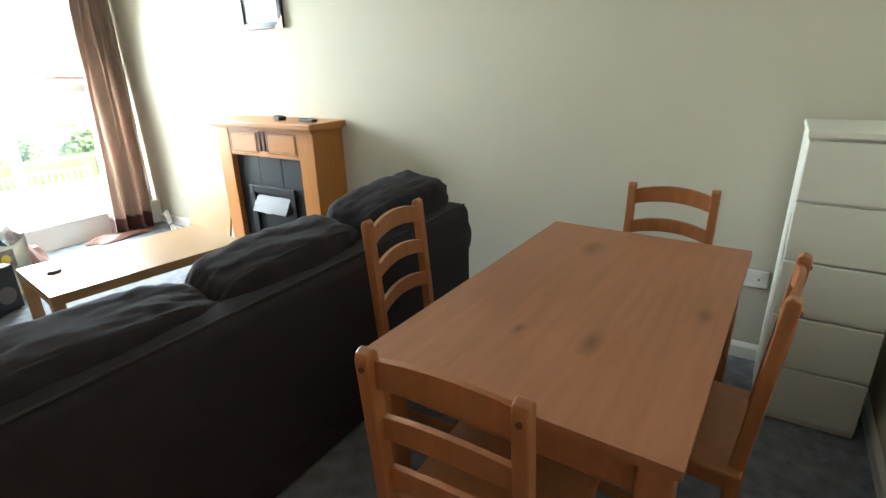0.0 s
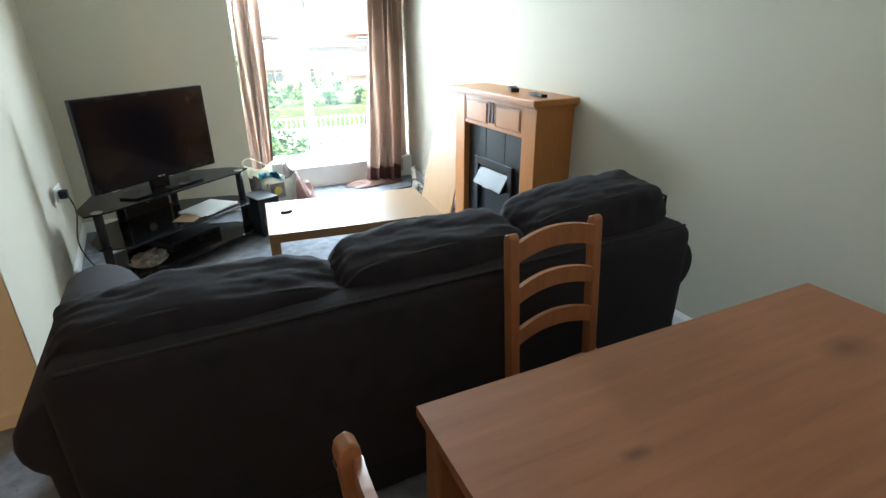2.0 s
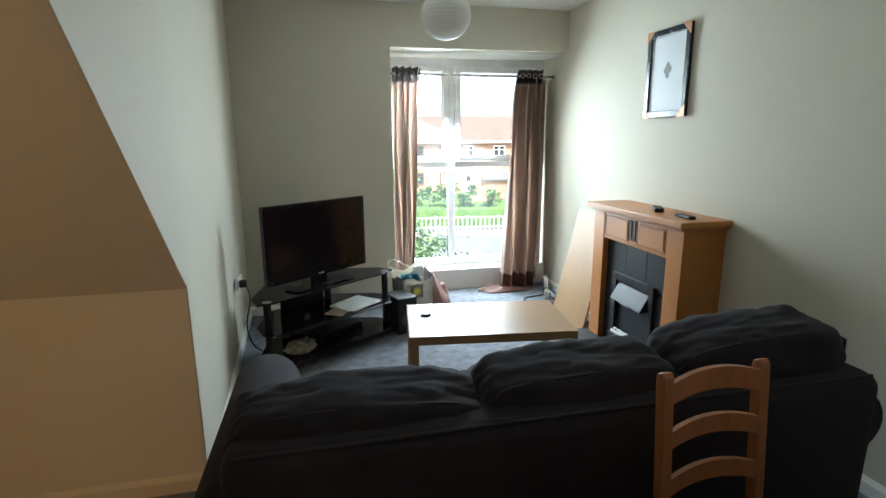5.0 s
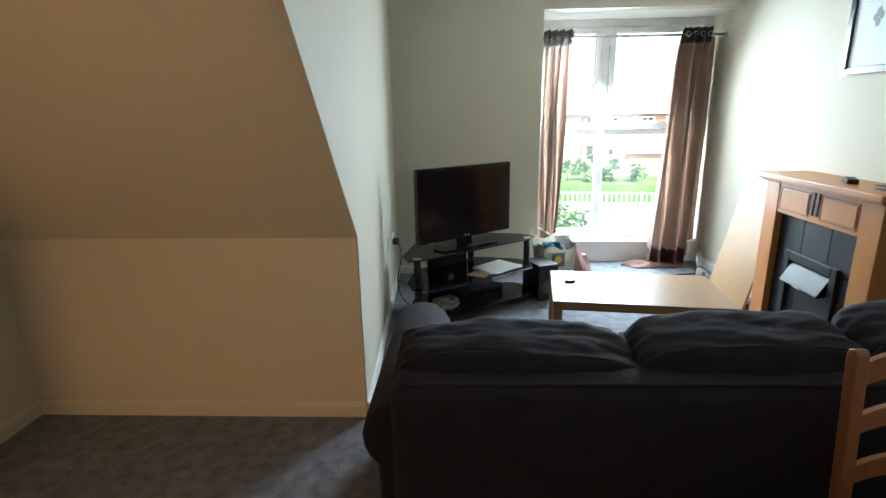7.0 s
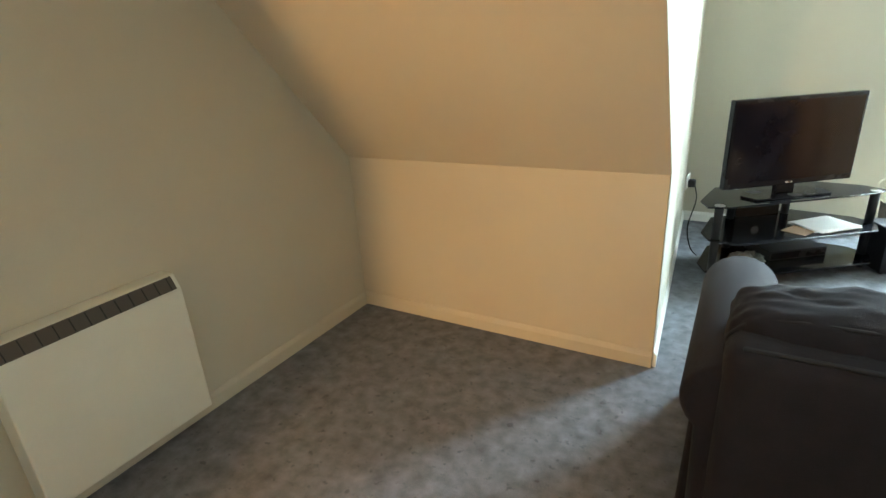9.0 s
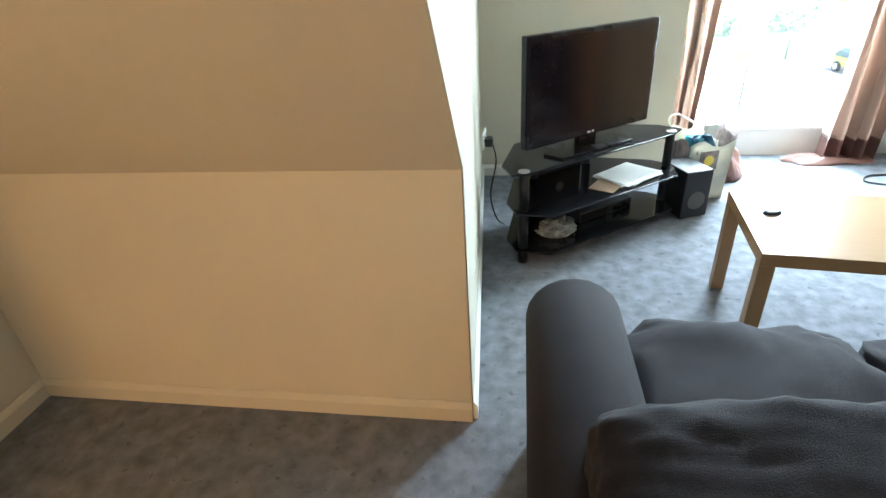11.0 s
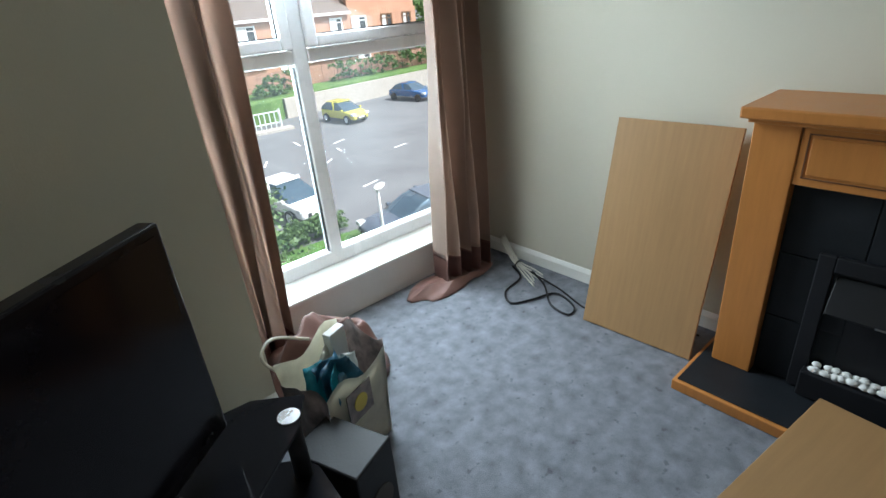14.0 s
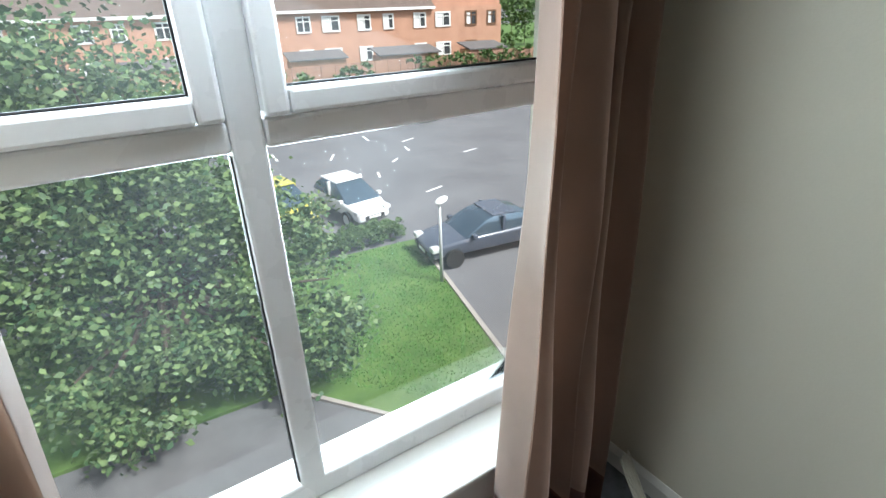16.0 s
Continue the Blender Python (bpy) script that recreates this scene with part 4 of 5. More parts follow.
part("body", box(-0.025, 0.025, 0, 0.045, -0.025, 0.025, 0.008), PLASTIC, pl)
part("flex", tube([(0.0, 0.045, -0.02), (0.0, 0.06, -0.12), (0.03, 0.03, -0.3), (0.02, 0.06, -0.45), (-0.05, 0.1, -0.53)], 0.004), PLASTIC, pl)
cb = thing("power_cable", None, "loose black power cable looped on the carpet", "cable")
part("cable", tube([(2.68, 4.93, 0.02), (2.62, 4.82, 0.008), (2.45, 4.78, 0.008), (2.38, 4.68, 0.008), (2.48, 4.62, 0.008), (2.60, 4.56, 0.012), (2.56, 4.42, 0.008), (2.48, 4.40, 0.008), (2.50, 4.52, 0.009), (2.63, 4.66, 0.012), (2.70, 4.80, 0.02)], 0.006), PLASTIC, cb, smooth=True)
part("cable", tube([(2.70, 4.90, 0.02), (2.66, 4.60, 0.008), (2.58, 4.36, 0.008), (2.60, 4.2, 0.008), (2.68, 4.0, 0.008), (2.70, 3.86, 0.02)], 0.005), PLASTIC, cb, smooth=True)
LEADW = mat("off_white_cable", (0.62, 0.60, 0.52), 0.45, vary=0.06, bump=0.02)
wc = thing("extension_lead", None, "bundled white extension lead along the skirting", "extension lead")
for k in range(6):
    o = (k - 2.5) * 0.007
    sp = (k - 2.5) * 0.016
    part("lead", tube([(2.765 + o, 5.08, 0.12 + 0.01 * (k % 3)), (2.73 + o, 4.98, 0.055 + 0.006 * (k % 2)), (2.70 + o, 4.90, 0.03 + 0.008 * (k % 2)), (2.675 + sp, 4.80, 0.014 + 0.006 * (k % 3)), (2.655 + sp * 1.6, 4.70 + 0.02 * (k % 3), 0.007)], 0.0045, 6), LEADW, wc, smooth=True)
part("tie", tube([(2.672, 4.905, 0.032), (2.70, 4.90, 0.052), (2.728, 4.895, 0.032), (2.70, 4.90, 0.016), (2.672, 4.905, 0.032)], 0.004, 6), PLASTIC, wc, "black cable tie")
bl = thing("hall_lamp", pose(-0.70, -2.0, 0), "bare warm bulb hanging in the hall", "pendant lamp")
part("cord", cyl((0, 0, 1.62), (0, 0, 2.649), 0.004), GLOSS, bl)
part("holder", cyl((0, 0, 1.575), (0, 0, 1.62), 0.02), GLOSS, bl)

# ---------------------------------------------------------------- outside
GZ = -6.0
ASPHALT = mat("asphalt", (0.12, 0.12, 0.13), 0.9, vary=0.15, scale=0.35, bump=0.3, fine=20, second=(0.17, 0.17, 0.18))
LAWN = mat("lawn_soil", (0.05, 0.14, 0.02), 0.95, vary=0.3, scale=1.2, bump=0.4, fine=30, second=(0.12, 0.20, 0.045))
KERB = mat("pale_kerb", (0.34, 0.31, 0.28), 0.85, vary=0.15, scale=3)
PATHM = mat("grey_path", (0.13, 0.13, 0.135), 0.9, vary=0.2, scale=1.5, fine=30)
BRICK = mat("orange_brick", (0.45, 0.235, 0.155), 0.85, vary=0.14, scale=0.9, bump=0.2, fine=12, second=(0.53, 0.30, 0.205))
ROOF = mat("brown_roof_tile", (0.13, 0.095, 0.08), 0.85, vary=0.2, scale=1.5)
WHITE = mat("white_paint", (0.75, 0.75, 0.74), 0.6, vary=0.05)
DARKPANE = mat("dark_pane", (0.05, 0.055, 0.06), 0.1, vary=0.3, scale=2)
SHEDR = mat("felt_roof", (0.12, 0.11, 0.11), 0.9, vary=0.2, scale=2)
RAIL = mat("galvanised_rail", (0.52, 0.54, 0.55), 0.5, metal=0.2, vary=0.1)
BARK = mat("bark", (0.09, 0.07, 0.05), 0.9, vary=0.3, scale=8, bump=0.5, fine=40)
TYRE = mat("tyre", (0.02, 0.02, 0.02), 0.8)
CARGLASS = mat("car_glass", (0.10, 0.15, 0.20), 0.06, metal=0.55, vary=0.05, bump=0)
LAMPG = mat("headlamp", (0.6, 0.62, 0.63), 0.15, vary=0.05, bump=0)


def leaf_mat(name, a, b):
    m = mat(name, a, 0.6, vary=0.1, scale=2, bump=0, second=b)
    n, l = m.node_tree.nodes, m.node_tree.links
    g, rp = n.new("ShaderNodeNewGeometry"), n.new("ShaderNodeValToRGB")
    rp.color_ramp.elements[0].color, rp.color_ramp.elements[1].color = (*a, 1), (*b, 1)
    l.new(g.outputs["Random Per Island"], rp.inputs[0])
    l.new(rp.outputs[0], n["Principled BSDF"].inputs["Base Color"])
    n["Principled BSDF"].inputs["Subsurface Weight"].default_value = 0.0
    return m


LEAF = leaf_mat("maple_leaves", (0.022, 0.07, 0.024), (0.15, 0.225, 0.08))
LEAF2 = leaf_mat("hedge_leaves", (0.035, 0.085, 0.02), (0.10, 0.17, 0.04))
GRASS = leaf_mat("grass_blades", (0.05, 0.17, 0.025), (0.11, 0.27, 0.05))

structure("ground", box(-400, 500, 6.2, 900, GZ - 0.5, GZ - 0.02), ASPHALT, "flat asphalt car park reaching to the distance", "ground")
structure("house_front", box(-12, 20, 5.72, 6.1, GZ - 0.4, -0.35), BRICK, "brick wall of this building below the window", "wall")
structure("lawn", prism([(3.4, 13.6), (4.9, 11.6), (7.5, 10.2), (8.3, 12.9), (9.6, 18.7), (6.8, 19.0), (-9, 19.6), (-9, 14.2)], GZ - 0.05, GZ + 0.06), LAWN, "green lawn with bare patches beside the car park", "lawn")
structure("path", prism([(-9, 7.4), (9, 7.4), (7.5, 10.15), (4.9, 11.55), (3.4, 13.55), (-9, 14.1)], GZ - 0.05, GZ + 0.01), PATHM, "grey tarmac path beside the lawn", "path")
structure("kerb_lawn", prism([(7.52, 10.15), (7.64, 10.1), (9.78, 18.7), (9.66, 18.72)], GZ - 0.05, GZ + 0.1), KERB, "pale kerb along the lawn", "kerb")
structure("kerb_path", prism([(3.45, 13.62), (4.93, 11.64), (7.52, 10.24), (7.50, 10.16), (4.88, 11.56), (3.36, 13.56)], GZ - 0.05, GZ + 0.075), KERB, "pale edging along the path", "kerb")
structure("kerb_far", prism([(-10, 42.0), (17.2, 38.3), (17.4, 39.3), (-10, 43.2)], GZ - 0.05, GZ + 0.14), KERB, "pale kerb strip below the railing", "kerb")
structure("bank", prism([(-60, 52), (17.2, 41.5), (19, 43.0), (37, 44.5), (90, 48), (120, 130), (-60, 130)], GZ - 0.3, -4.4), LAWN, "raised garden ground behind the car park", "ground")
structure("retaining_wall", prism([(18.8, 42.5), (37, 43.9), (37, 44.3), (18.8, 42.9)], GZ - 0.3, -4.5), KERB, "low pale retaining wall behind the car park", "wall")


def scatter_leaves(name, blobs, count, size, material, parent=None, label="", seed=1, shell=0.55, gather=45):
    """A crown of single leaves gathered in uneven clumps round the given ellipsoids."""
    rg = np.random.default_rng(seed)
    V, F = [], []
    tot = sum(b[3] * b[4] * b[5] for b in blobs) if blobs else 1
    for (cx, cy, cz, rx, ry, rz) in blobs:
        n = max(20, int(count * rx * ry * rz / tot))
        clumps = max(8, n // gather)
        d = rg.normal(size=(clumps, 3))
        d /= np.linalg.norm(d, axis=1)[:, None]
        rad = shell + (1 - shell) * rg.random(clumps) ** 0.6
        rad *= 1 + 0.18 * rg.normal(size=clumps).clip(-1.3, 1.3)
        cen = np.array([cx, cy, cz]) + d * rad[:, None] * np.array([rx, ry, rz])
        who = rg.integers(0, clumps, n)
        cr = 0.16 * (rx + ry + rz) / 3
        pts = cen[who] + rg.normal(size=(n, 3)) * np.array([cr, cr, cr * 0.6])
        for p in pts:
            s = size * rg.uniform(0.6, 1.35)
            a = rg.normal(size=3)
            a[2] *= 0.5
            a /= np.linalg.norm(a)
            b = np.cross(a, rg.normal(size=3) + np.array([0, 0, 0.4]))
            b /= np.linalg.norm(b) + 1e-6
            k = len(V)
            V += [tuple(p - a * s * 0.5), tuple(p + b * s * 0.36 - a * s * 0.05), tuple(p + a * s * 0.6), tuple(p - b * s * 0.36 - a * s * 0.05)]
            F.append((k, k + 1, k + 2, k + 3))
    me = bpy.data.meshes.new(name)
    me.from_pydata(V, [], F)
    me.materials.append(material)
    ob = new(name, me)
    if parent:
        ob.parent = parent
    return tagged(ob, label)


def limb(bm, p, q, r0, r1):
    cyl(p, q, r0, r1, 10, bm)


def tree(base, blobs, count, size, seed, label, top):
    t = thing("tree", None, label, "tree")
    rnd2 = random.Random(seed)
    bm = bmesh.new()
    b = Vector(base)
    fork = b + Vector((0.1, 0.05, (top - b.z) * 0.35))
    limb(bm, b, fork, 0.24, 0.17)
    part("trunk", bm, BARK, t)
    for bl in blobs:
        c = Vector(bl[:3])
        for _ in range(4):
            e = c + Vector((rnd2.uniform(-1, 1) * bl[3] * 0.6, rnd2.uniform(-1, 1) * bl[4] * 0.6, rnd2.uniform(-0.2, 0.8) * bl[5]))
            mid = fork.lerp(e, 0.5) + Vector((0, 0, -0.2))
            bm = bmesh.new()
            limb(bm, fork, mid, 0.10, 0.06)
            limb(bm, mid, e, 0.06, 0.015)
            part("limb", bm, BARK, t)
    scatter_leaves("crown", blobs, count, size, LEAF, t, "dense green crown tinged with yellow", seed, 0.58, 70)
    return t


tree((1.6, 15.6, GZ), [(0.9, 16.2, -0.6, 2.3, 2.2, 2.2), (2.2, 16.0, -2.2, 1.9, 1.8, 1.5), (-0.6, 15.6, -2.2, 2.0, 1.8, 2.0), (4.0, 15.3, -3.6, 1.5, 1.4, 1.5), (1.6, 14.6, -3.8, 2.3, 1.5, 1.5), (3.2, 14.6, -4.9, 1.5, 1.1, 0.9), (0.6, 13.6, -5.0, 1.7, 1.1, 0.9), (3.9, 13.7, -4.5, 1.5, 1.2, 1.3)],
     46000, 0.135, 5, "tall bushy green tree in front of the window", 0.8)


def hedge(name, x0, y0, x1, y1, wide, z0, z1, count, size, seed, label):
    n = max(3, int(math.hypot(x1 - x0, y1 - y0) / (wide * 0.7)))
    blobs = []
    for i in range(n):
        u = (i + 0.5) / n
        blobs.append((x0 + (x1 - x0) * u, y0 + (y1 - y0) * u, (z0 + z1) / 2, wide * 0.55, wide * 0.5, (z1 - z0) * 0.5))
    h = thing(name, None, label, "hedge")
    scatter_leaves("foliage", blobs, count, size, LEAF2, h, "", seed, 0.3)
    d = Vector((x1 - x0, y1 - y0, 0)).normalized()
    bm = bmesh.new()
    for b in blobs:
        limb(bm, (b[0], b[1], z0), (b[0], b[1], z1 - (z1 - z0) * 0.35), 0.05, 0.02)
    part("stems", bm, BARK, h)
    return h


hedge("clipped_hedge", 5.0, 19.5, 9.3, 19.3, 0.85, GZ + 0.05, GZ + 0.8, 15000, 0.085, 21, "low clipped hedge at the end of the lawn")
hedge("garden_hedge", -14, 47.5, 15.5, 43.6, 2.4, -4.6, -2.3, 6000, 0.30, 22, "tall overgrown hedge behind the railing")
hedge("garden_shrub", 17.5, 44.2, 20.5, 44.6, 1.8, -4.5, -2.6, 1200, 0.26, 23, "loose green shrub on the raised bank")
hedge("garden_hedge", 25.5, 46.2, 44, 47.6, 1.8, -4.4, -2.4, 2500, 0.28, 24, "green hedge above the retaining wall")
hedge("far_trees", 46, 58, 60, 66, 6.0, -4.0, 4.5, 3000, 0.5, 25, "dense trees at the end of the houses")

# grass blades over the lawn
rg = np.random.default_rng(4)
V, F = [], []
for _ in range(14000):
    u, v = rg.random(), rg.random()
    y = 10.6 + v * 8.2
    x = 3.2 + u * 6.0
    if x > 7.5 + (y - 10.2) * 0.25 or y < 16.0 - 0.0 - (x - 1.6) * 1.05 or (x > 4.9 and y < 11.7 - (x - 4.9) * 0.6):
        continue
    s, a = rg.uniform(0.03, 0.07), rg.random() * 6.28
    dx, dy = math.cos(a) * 0.02, math.sin(a) * 0.02
    k = len(V)
    V += [(x - dx, y - dy, GZ + 0.058), (x + dx, y + dy, GZ + 0.058), (x + dy * 1.5, y - dx * 1.5, GZ + 0.06 + s)]
    F.append((k, k + 1, k + 2))
me = bpy.data.meshes.new("grass")
me.from_pydata(V, [], F)
me.materials.append(GRASS)
tagged(new("grass", me), "short green grass blades on the lawn", "grass", kind="stuff")


def car(m, paint, label, length=3.9, wide=1.68, high=1.46, saloon=False):
    """A parked car that faces +x, wheels on z 0."""
    c = thing("car", m, label, "car")
    h = length / 2
    if saloon:
        low = [(-h, 0.45), (-h + 0.05, 0.85), (-h + 0.75, 0.95), (0.9, 0.92), (h - 0.35, 0.78), (h, 0.6), (h, 0.32), (-h + 0.02, 0.32)]
        cab = [(-h + 0.45, 0.91), (-1.25, high - 0.13), (-0.7, high), (-0.05, high), (0.35, high - 0.1), (1.12, 0.88)]
    else:
        low = [(-h, 0.45), (-h + 0.02, 0.92), (0.9, 0.92), (h - 0.25, 0.78), (h, 0.58), (h, 0.3), (-h + 0.02, 0.3)]
        cab = [(-h + 0.10, 0.90), (-h + 0.32, high - 0.28), (-h + 0.75, high - 0.03), (-0.45, high), (0.0, high - 0.04), (0.4, high - 0.22), (1.12, 0.87)]
    bm = prism(low, -wide / 2, wide / 2, axis="y")
    bmesh.ops.bevel(bm, geom=list(bm.edges), offset=0.13, segments=4, affect="EDGES", profile=0.5)
    # nose and tail drawn in, seen from above
    for v in bm.verts:
        v.co.y *= 1 - 0.20 * max(0.0, abs(v.co.x) / h - 0.62) / 0.38
    part("body", bm, paint, c, smooth=True)
    bm = bmesh.new()
    w0, w1 = wide / 2 - 0.06, wide / 2 - 0.24
    zs = [p[1] for p in cab]
    lo, hi = min(zs), max(zs)
    sides = []
    for s in (-1, 1):
        sides.append([bm.verts.new((x, s * (w0 + (w1 - w0) * (z - lo) / (hi - lo)), z)) for x, z in cab])
    k = len(cab)
    bm.faces.new(sides[0])
    bm.faces.new(sides[1])
    for i in range(k):
        bm.faces.new((sides[0][i], sides[0][(i + 1) % k], sides[1][(i + 1) % k], sides[1][i]))
    bmesh.ops.recalc_face_normals(bm, faces=bm.faces)
    bmesh.ops.bevel(bm, geom=list(bm.edges), offset=0.05, segments=2, affect="EDGES", profile=0.5)
    cabin = part("cabin", bm, CARGLASS, c, "dark glazed cabin", smooth=True)
    xr = [p[0] for p in cab if p[1] > hi - 0.06]
    part("roof", box(min(xr) - 0.1, max(xr) + 0.12, -w1 - 0.02, w1 + 0.02, hi - 0.045, hi + 0.012, 0.025, 2), paint, cabin, "painted roof")
    for s in (-1, 1):
        px = -0.25
        part("pillar", prism([(px - 0.05, 0.9), (px + 0.05, 0.9), (px + 0.02, hi), (px - 0.06, hi)], s * (w0 - 0.10), s * (w0 + 0.004), axis="y"), paint, cabin)
        part("mirror", box(0.75, 0.92, s * (wide / 2 + 0.03) - 0.08, s * (wide / 2 + 0.03) + 0.08, 0.90, 1.03, 0.03), paint, c)
        part("headlight", box(h - 0.30, h - 0.02, s * (wide / 2 - 0.22) - 0.15, s * (wide / 2 - 0.22) + 0.15, 0.60, 0.76, 0.03), LAMPG, c, "clear headlight")
        for wx in (-h + 0.72, h - 0.75):
            wheel = part("wheel", cyl((wx, s * (wide / 2 - 0.17), 0.31), (wx, s * (wide / 2 + 0.012), 0.31), 0.31, seg=24), TYRE, c, "black tyre")
            part("rim", cyl((wx, s * (wide / 2 + 0.013), 0.31), (wx, s * (wide / 2 + 0.022), 0.31), 0.20, seg=16), TYRE if saloon else RAIL, wheel)
    part("grille", box(h - 0.03, h + 0.008, -0.42, 0.42, 0.36, 0.54, 0.01), TYRE, c, "dark front grille")
    part("number_plate", box(h + 0.009, h + 0.016, -0.25, 0.25, 0.42, 0.52), WHITE, c)
    return c


YELP = mat("lime_yellow_car_paint", (0.50, 0.46, 0.08), 0.25, vary=0.03, coat=0.6, bump=0)
WHIP = mat("white_car_paint", (0.78, 0.79, 0.80), 0.25, vary=0.03, coat=0.6, bump=0)
GREP = mat("dark_grey_car_paint", (0.075, 0.09, 0.125), 0.25, vary=0.05, coat=0.6, bump=0)
BLUP = mat("blue_car_paint", (0.02, 0.09, 0.25), 0.25, vary=0.05, coat=0.6, bump=0)
CZ = GZ - 0.02
car(pose(20.7, 37.0, CZ, 0, 0, -84), YELP, "lime yellow hatchback parked in the car park")
car(pose(28.9, 39.2, CZ, 0, 0, -82), BLUP, "blue saloon parked by the wall", 4.3, 1.74, 1.42, True)
car(pose(8.9, 22.4, CZ, 0, 0, -84), WHIP, "small white hatchback parked behind the hedge", 3.6, 1.62, 1.48)
car(pose(11.25, 16.8, CZ, 0, 0, 171), GREP, "dark grey saloon parked beside the lawn", 4.5, 1.80, 1.42, True)
car(pose(6.5, 23.4, CZ, 0, 0, -84), YELP, "yellow car half hidden behind the tree", 3.7, 1.64, 1.46)

# street lamp by the lawn
sl = thing("street_lamp", pose(8.75, 15.6, GZ), "slim grey street lamp with a white head", "street lamp")
part("pole", cyl((0, 0, 0), (0, 0, 2.4), 0.055, 0.04), RAIL, sl, smooth=True)
part("arm", tube([(0, 0, 2.35), (0.0, 0.02, 2.48), (0.03, 0.04, 2.53), (0.08, 0.06, 2.55)], 0.03), RAIL, sl, smooth=True)
bm = bmesh.new()
bmesh.ops.create_uvsphere(bm, u_segments=20, v_segments=10, radius=1)
bmesh.ops.transform(bm, verts=bm.verts, matrix=Matrix.LocRotScale((0.12, 0.08, 2.56), Euler((0, 0, 0.6)), (0.33, 0.14, 0.07)))
part("head", bm, WHITE, sl, "white oval lamp head", smooth=True)

# painted bay marks
rnd = random.Random(12)
for i, (x, y, r, ln) in enumerate(((12.2, 26.5, 70, 0.9), (14.1, 28.3, 40, 0.8), (15.8, 30.0, 75, 0.9), (13.2, 23.0, 15, 1.0), (16.9, 31.8, 20, 1.1), (11.6, 31.0, 60, 1.2), (18.4, 27.4, 10, 1.0), (15.0, 33.8, 80, 1.3), (9.0, 33.0, 85, 1.6))):
    solo("bay_mark", box(-ln / 2, ln / 2, -0.06, 0.06, 0, 0.006), WHITE, "worn white painted bay mark on the asphalt", "road marking", pose(x, y, GZ - 0.02, 0, 0, r), group="bay marks")

# railing
fc = thing("railing", None, "pale metal railing along the car park", "railing")
a, b = Vector((-9, 43.4, GZ + 0.1)), Vector((17.0, 40.0, GZ + 0.1))
for z in (0.25, 1.05):
    part("rail", cyl(a + Vector((0, 0, z)), b + Vector((0, 0, z)), 0.05, seg=8), RAIL, fc)
n = 70
for i in range(n + 1):
    p = a.lerp(b, i / n)
    k = 0.07 if i % 7 == 0 else 0.035
    part("post" if i % 7 == 0 else "baluster", box(p.x - k, p.x + k, p.y - k, p.y + k, p.z - 0.1, p.z + (1.2 if i % 7 == 0 else 1.05)), RAIL, fc)


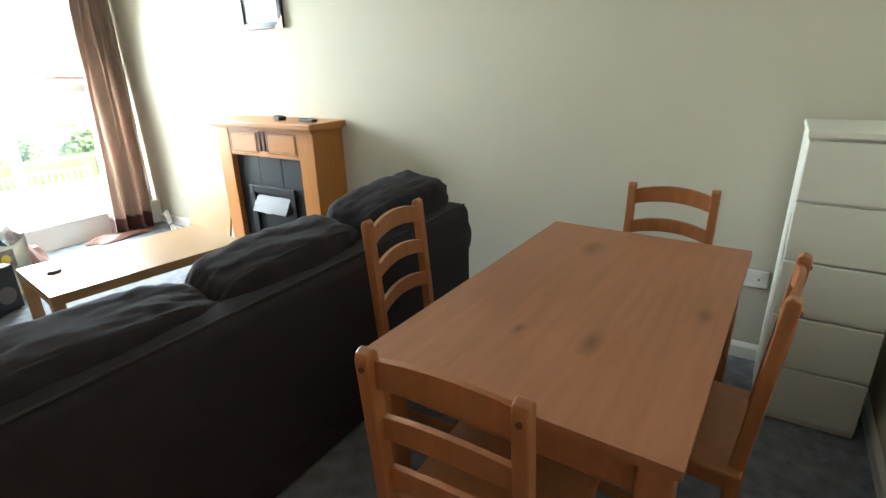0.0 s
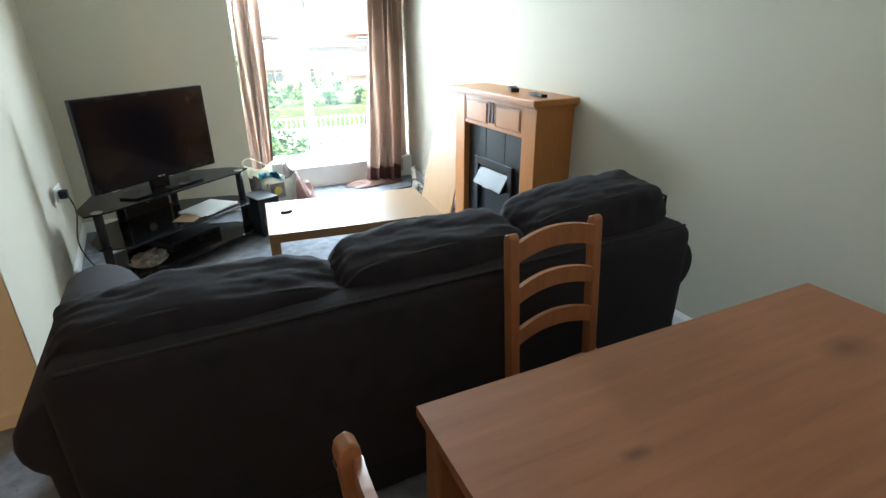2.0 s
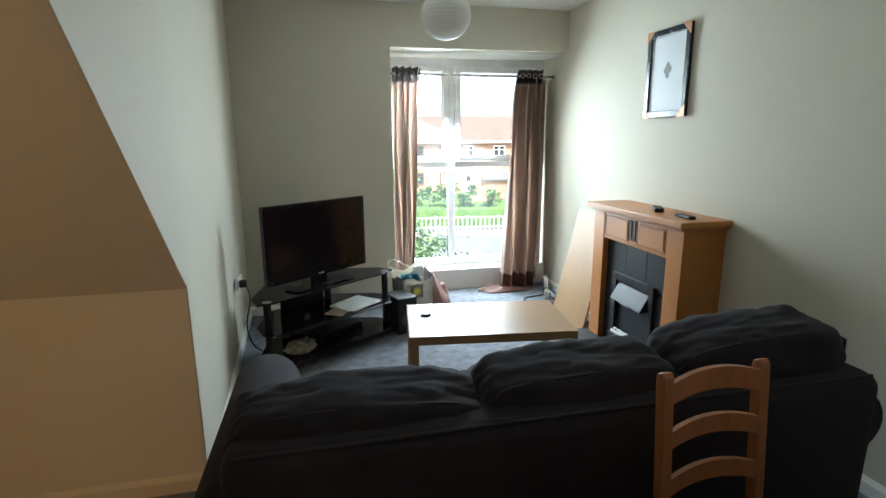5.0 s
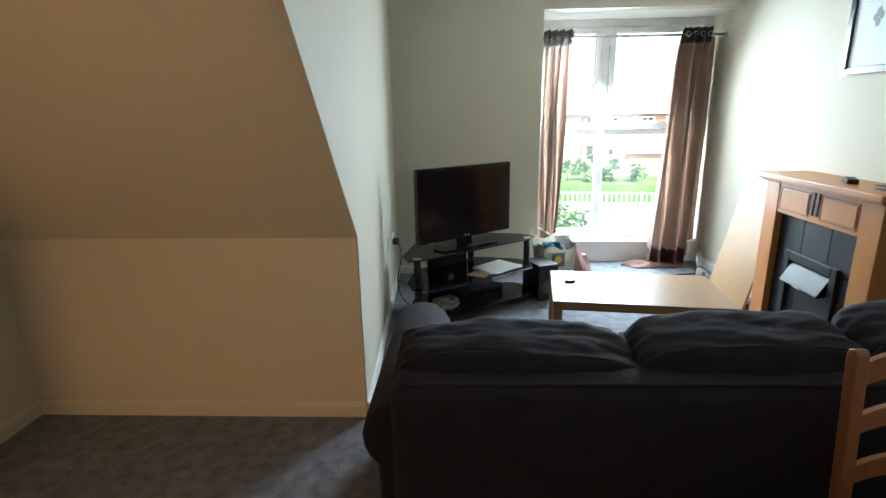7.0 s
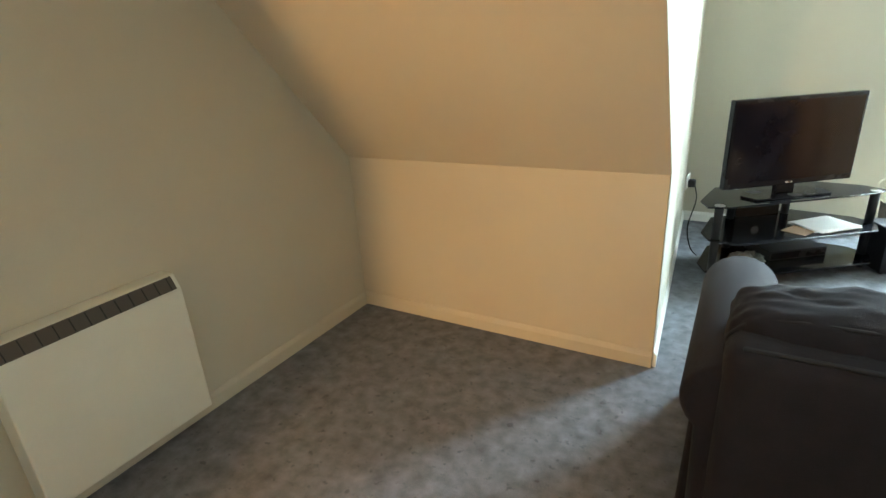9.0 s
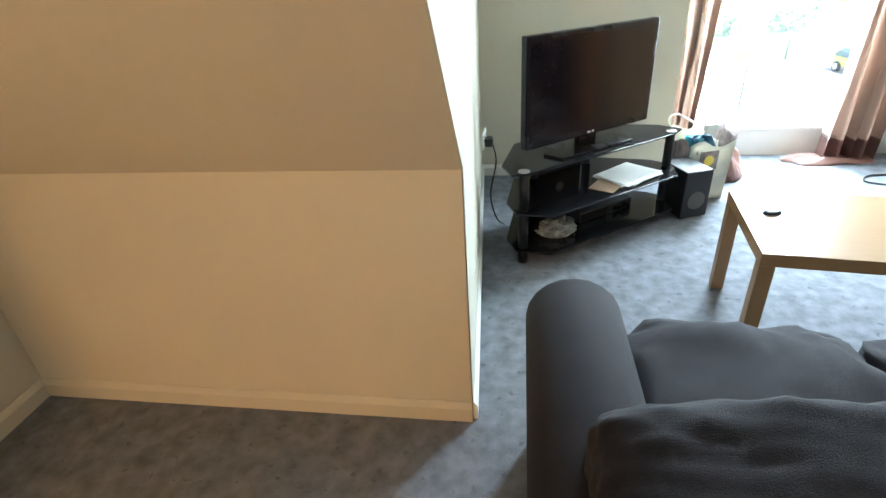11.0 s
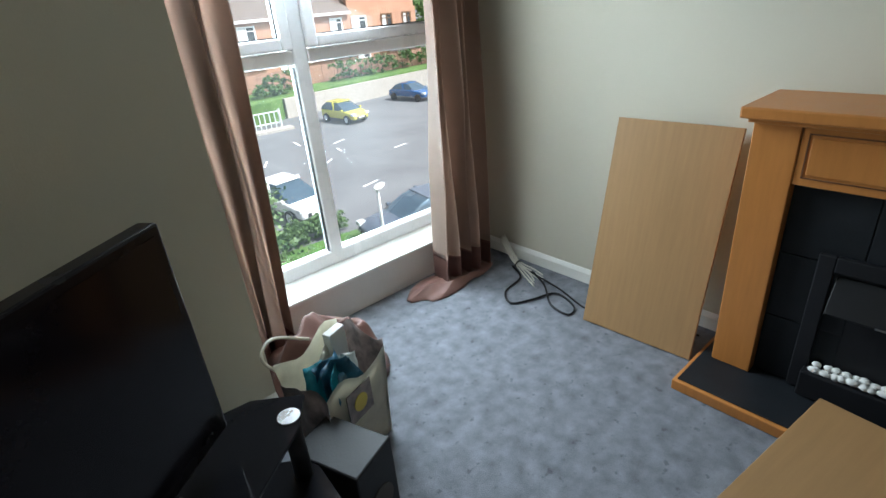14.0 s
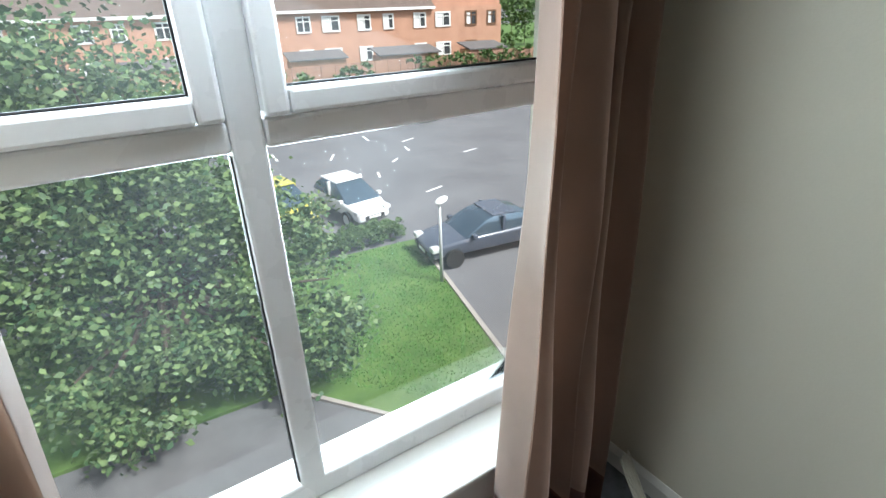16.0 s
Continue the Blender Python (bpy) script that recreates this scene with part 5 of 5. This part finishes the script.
# row of brick houses
def houses():
    p0, p1 = Vector((-6, 59.5, 0)), Vector((41, 52.5, 0))
    d = (p1 - p0)
    ln = d.length
    h = thing("terraced_houses", Matrix.Translation((p0.x, p0.y, -4.4)) @ Euler((0, 0, math.atan2(d.y, d.x))).to_matrix().to_4x4(), "row of two-storey orange brick houses", "houses")
    part("wall", box(0, ln, 0, 8, -0.3, 5.6), BRICK, h)
    part("roof", prism([(-0.4, 5.62), (4, 8.4), (8.4, 5.62)], -0.3, ln * 0.83, axis="x"), ROOF, h)
    part("fascia", box(-0.3, ln * 0.83, -0.45, -0.402, 5.4, 5.66), WHITE, h)
    part("end_wall", box(ln * 0.83 + 0.02, ln, 0.4, 8, 5.6, 7.4), BRICK, h)
    rnd3 = random.Random(2)
    WOODF = mat("brown_window_frame", (0.16, 0.08, 0.04), 0.6)
    x = 1.5
    i = 0
    while x < ln - 1.6:
        w = (1.25, 1.6, 1.25, 1.0)[i % 4]
        for z, hh in ((0.9, 1.25), (3.75, 1.3)):
            if z < 3 and i % 4 == 3:
                dr = part("door", box(x, x + 0.95, -0.06, 0.03, 0.0, 2.05), WHITE, h, "white front door")
                part("door_glass", box(x + 0.25, x + 0.7, -0.07, -0.061, 1.2, 1.8), DARKPANE, dr)
                continue
            fm = WOODF if i % 9 in (5, 6) else WHITE
            wd = part("window", box(x, x + w, -0.03, 0.02, z, z + hh), DARKPANE, h, "house window")
            for q in ((x - 0.07, x + 0.07, z - 0.07, z + hh + 0.07), (x + w - 0.07, x + w + 0.07, z - 0.07, z + hh + 0.07), (x + w / 2 - 0.05, x + w / 2 + 0.05, z, z + hh)):
                part("frame", box(q[0], q[1], -0.09, -0.031, q[2], q[3]), fm, wd)
            for q in ((z - 0.08, z + 0.07), (z + hh - 0.07, z + hh + 0.08), (z + hh * 0.68, z + hh * 0.68 + 0.08)):
                part("frame", box(x - 0.07, x + w + 0.07, -0.095, -0.032, *q), fm, wd)
            if rnd3.random() < 0.6:
                part("net_curtain", box(x + 0.1, x + w * 0.45, -0.0315, -0.0305, z + 0.08, z + hh - 0.1), WHITE, wd)
        x += w + (1.2, 1.9, 1.4, 2.3)[i % 4]
        i += 1
    return h


houses()
for x, y, w in ((19.5, 53.0, 5.0), (28.0, 51.2, 6.0), (6.0, 55.2, 4.5), (36.5, 50.0, 4.0)):
    sh = thing("garden_shed", pose(x, y, -4.4, 0, 0, -8.5), "brick garden shed with a shallow felt roof", "shed")
    part("wall", box(-w / 2, w / 2, -1.2, 1.2, 0, 1.55), BRICK, sh)
    part("roof", prism([(-1.5, 1.56), (-1.5, 1.68), (1.5, 2.2), (1.5, 2.08)], -w / 2 - 0.2, w / 2 + 0.2, axis="x"), SHEDR, sh)
gf = thing("garden_fence", None, "weathered wooden garden fence panels on the bank", "fence")
FENCE = mat("weathered_fence", (0.30, 0.17, 0.12), 0.85, vary=0.2, scale=2)
for i in range(24):
    x0 = 14 + i * 1.25
    y0 = 47.4 - (x0 - 14) * 0.0
    part("fence_panel", box(x0, x0 + 1.22, y0, y0 + 0.06, -4.4, -2.9), FENCE, gf)
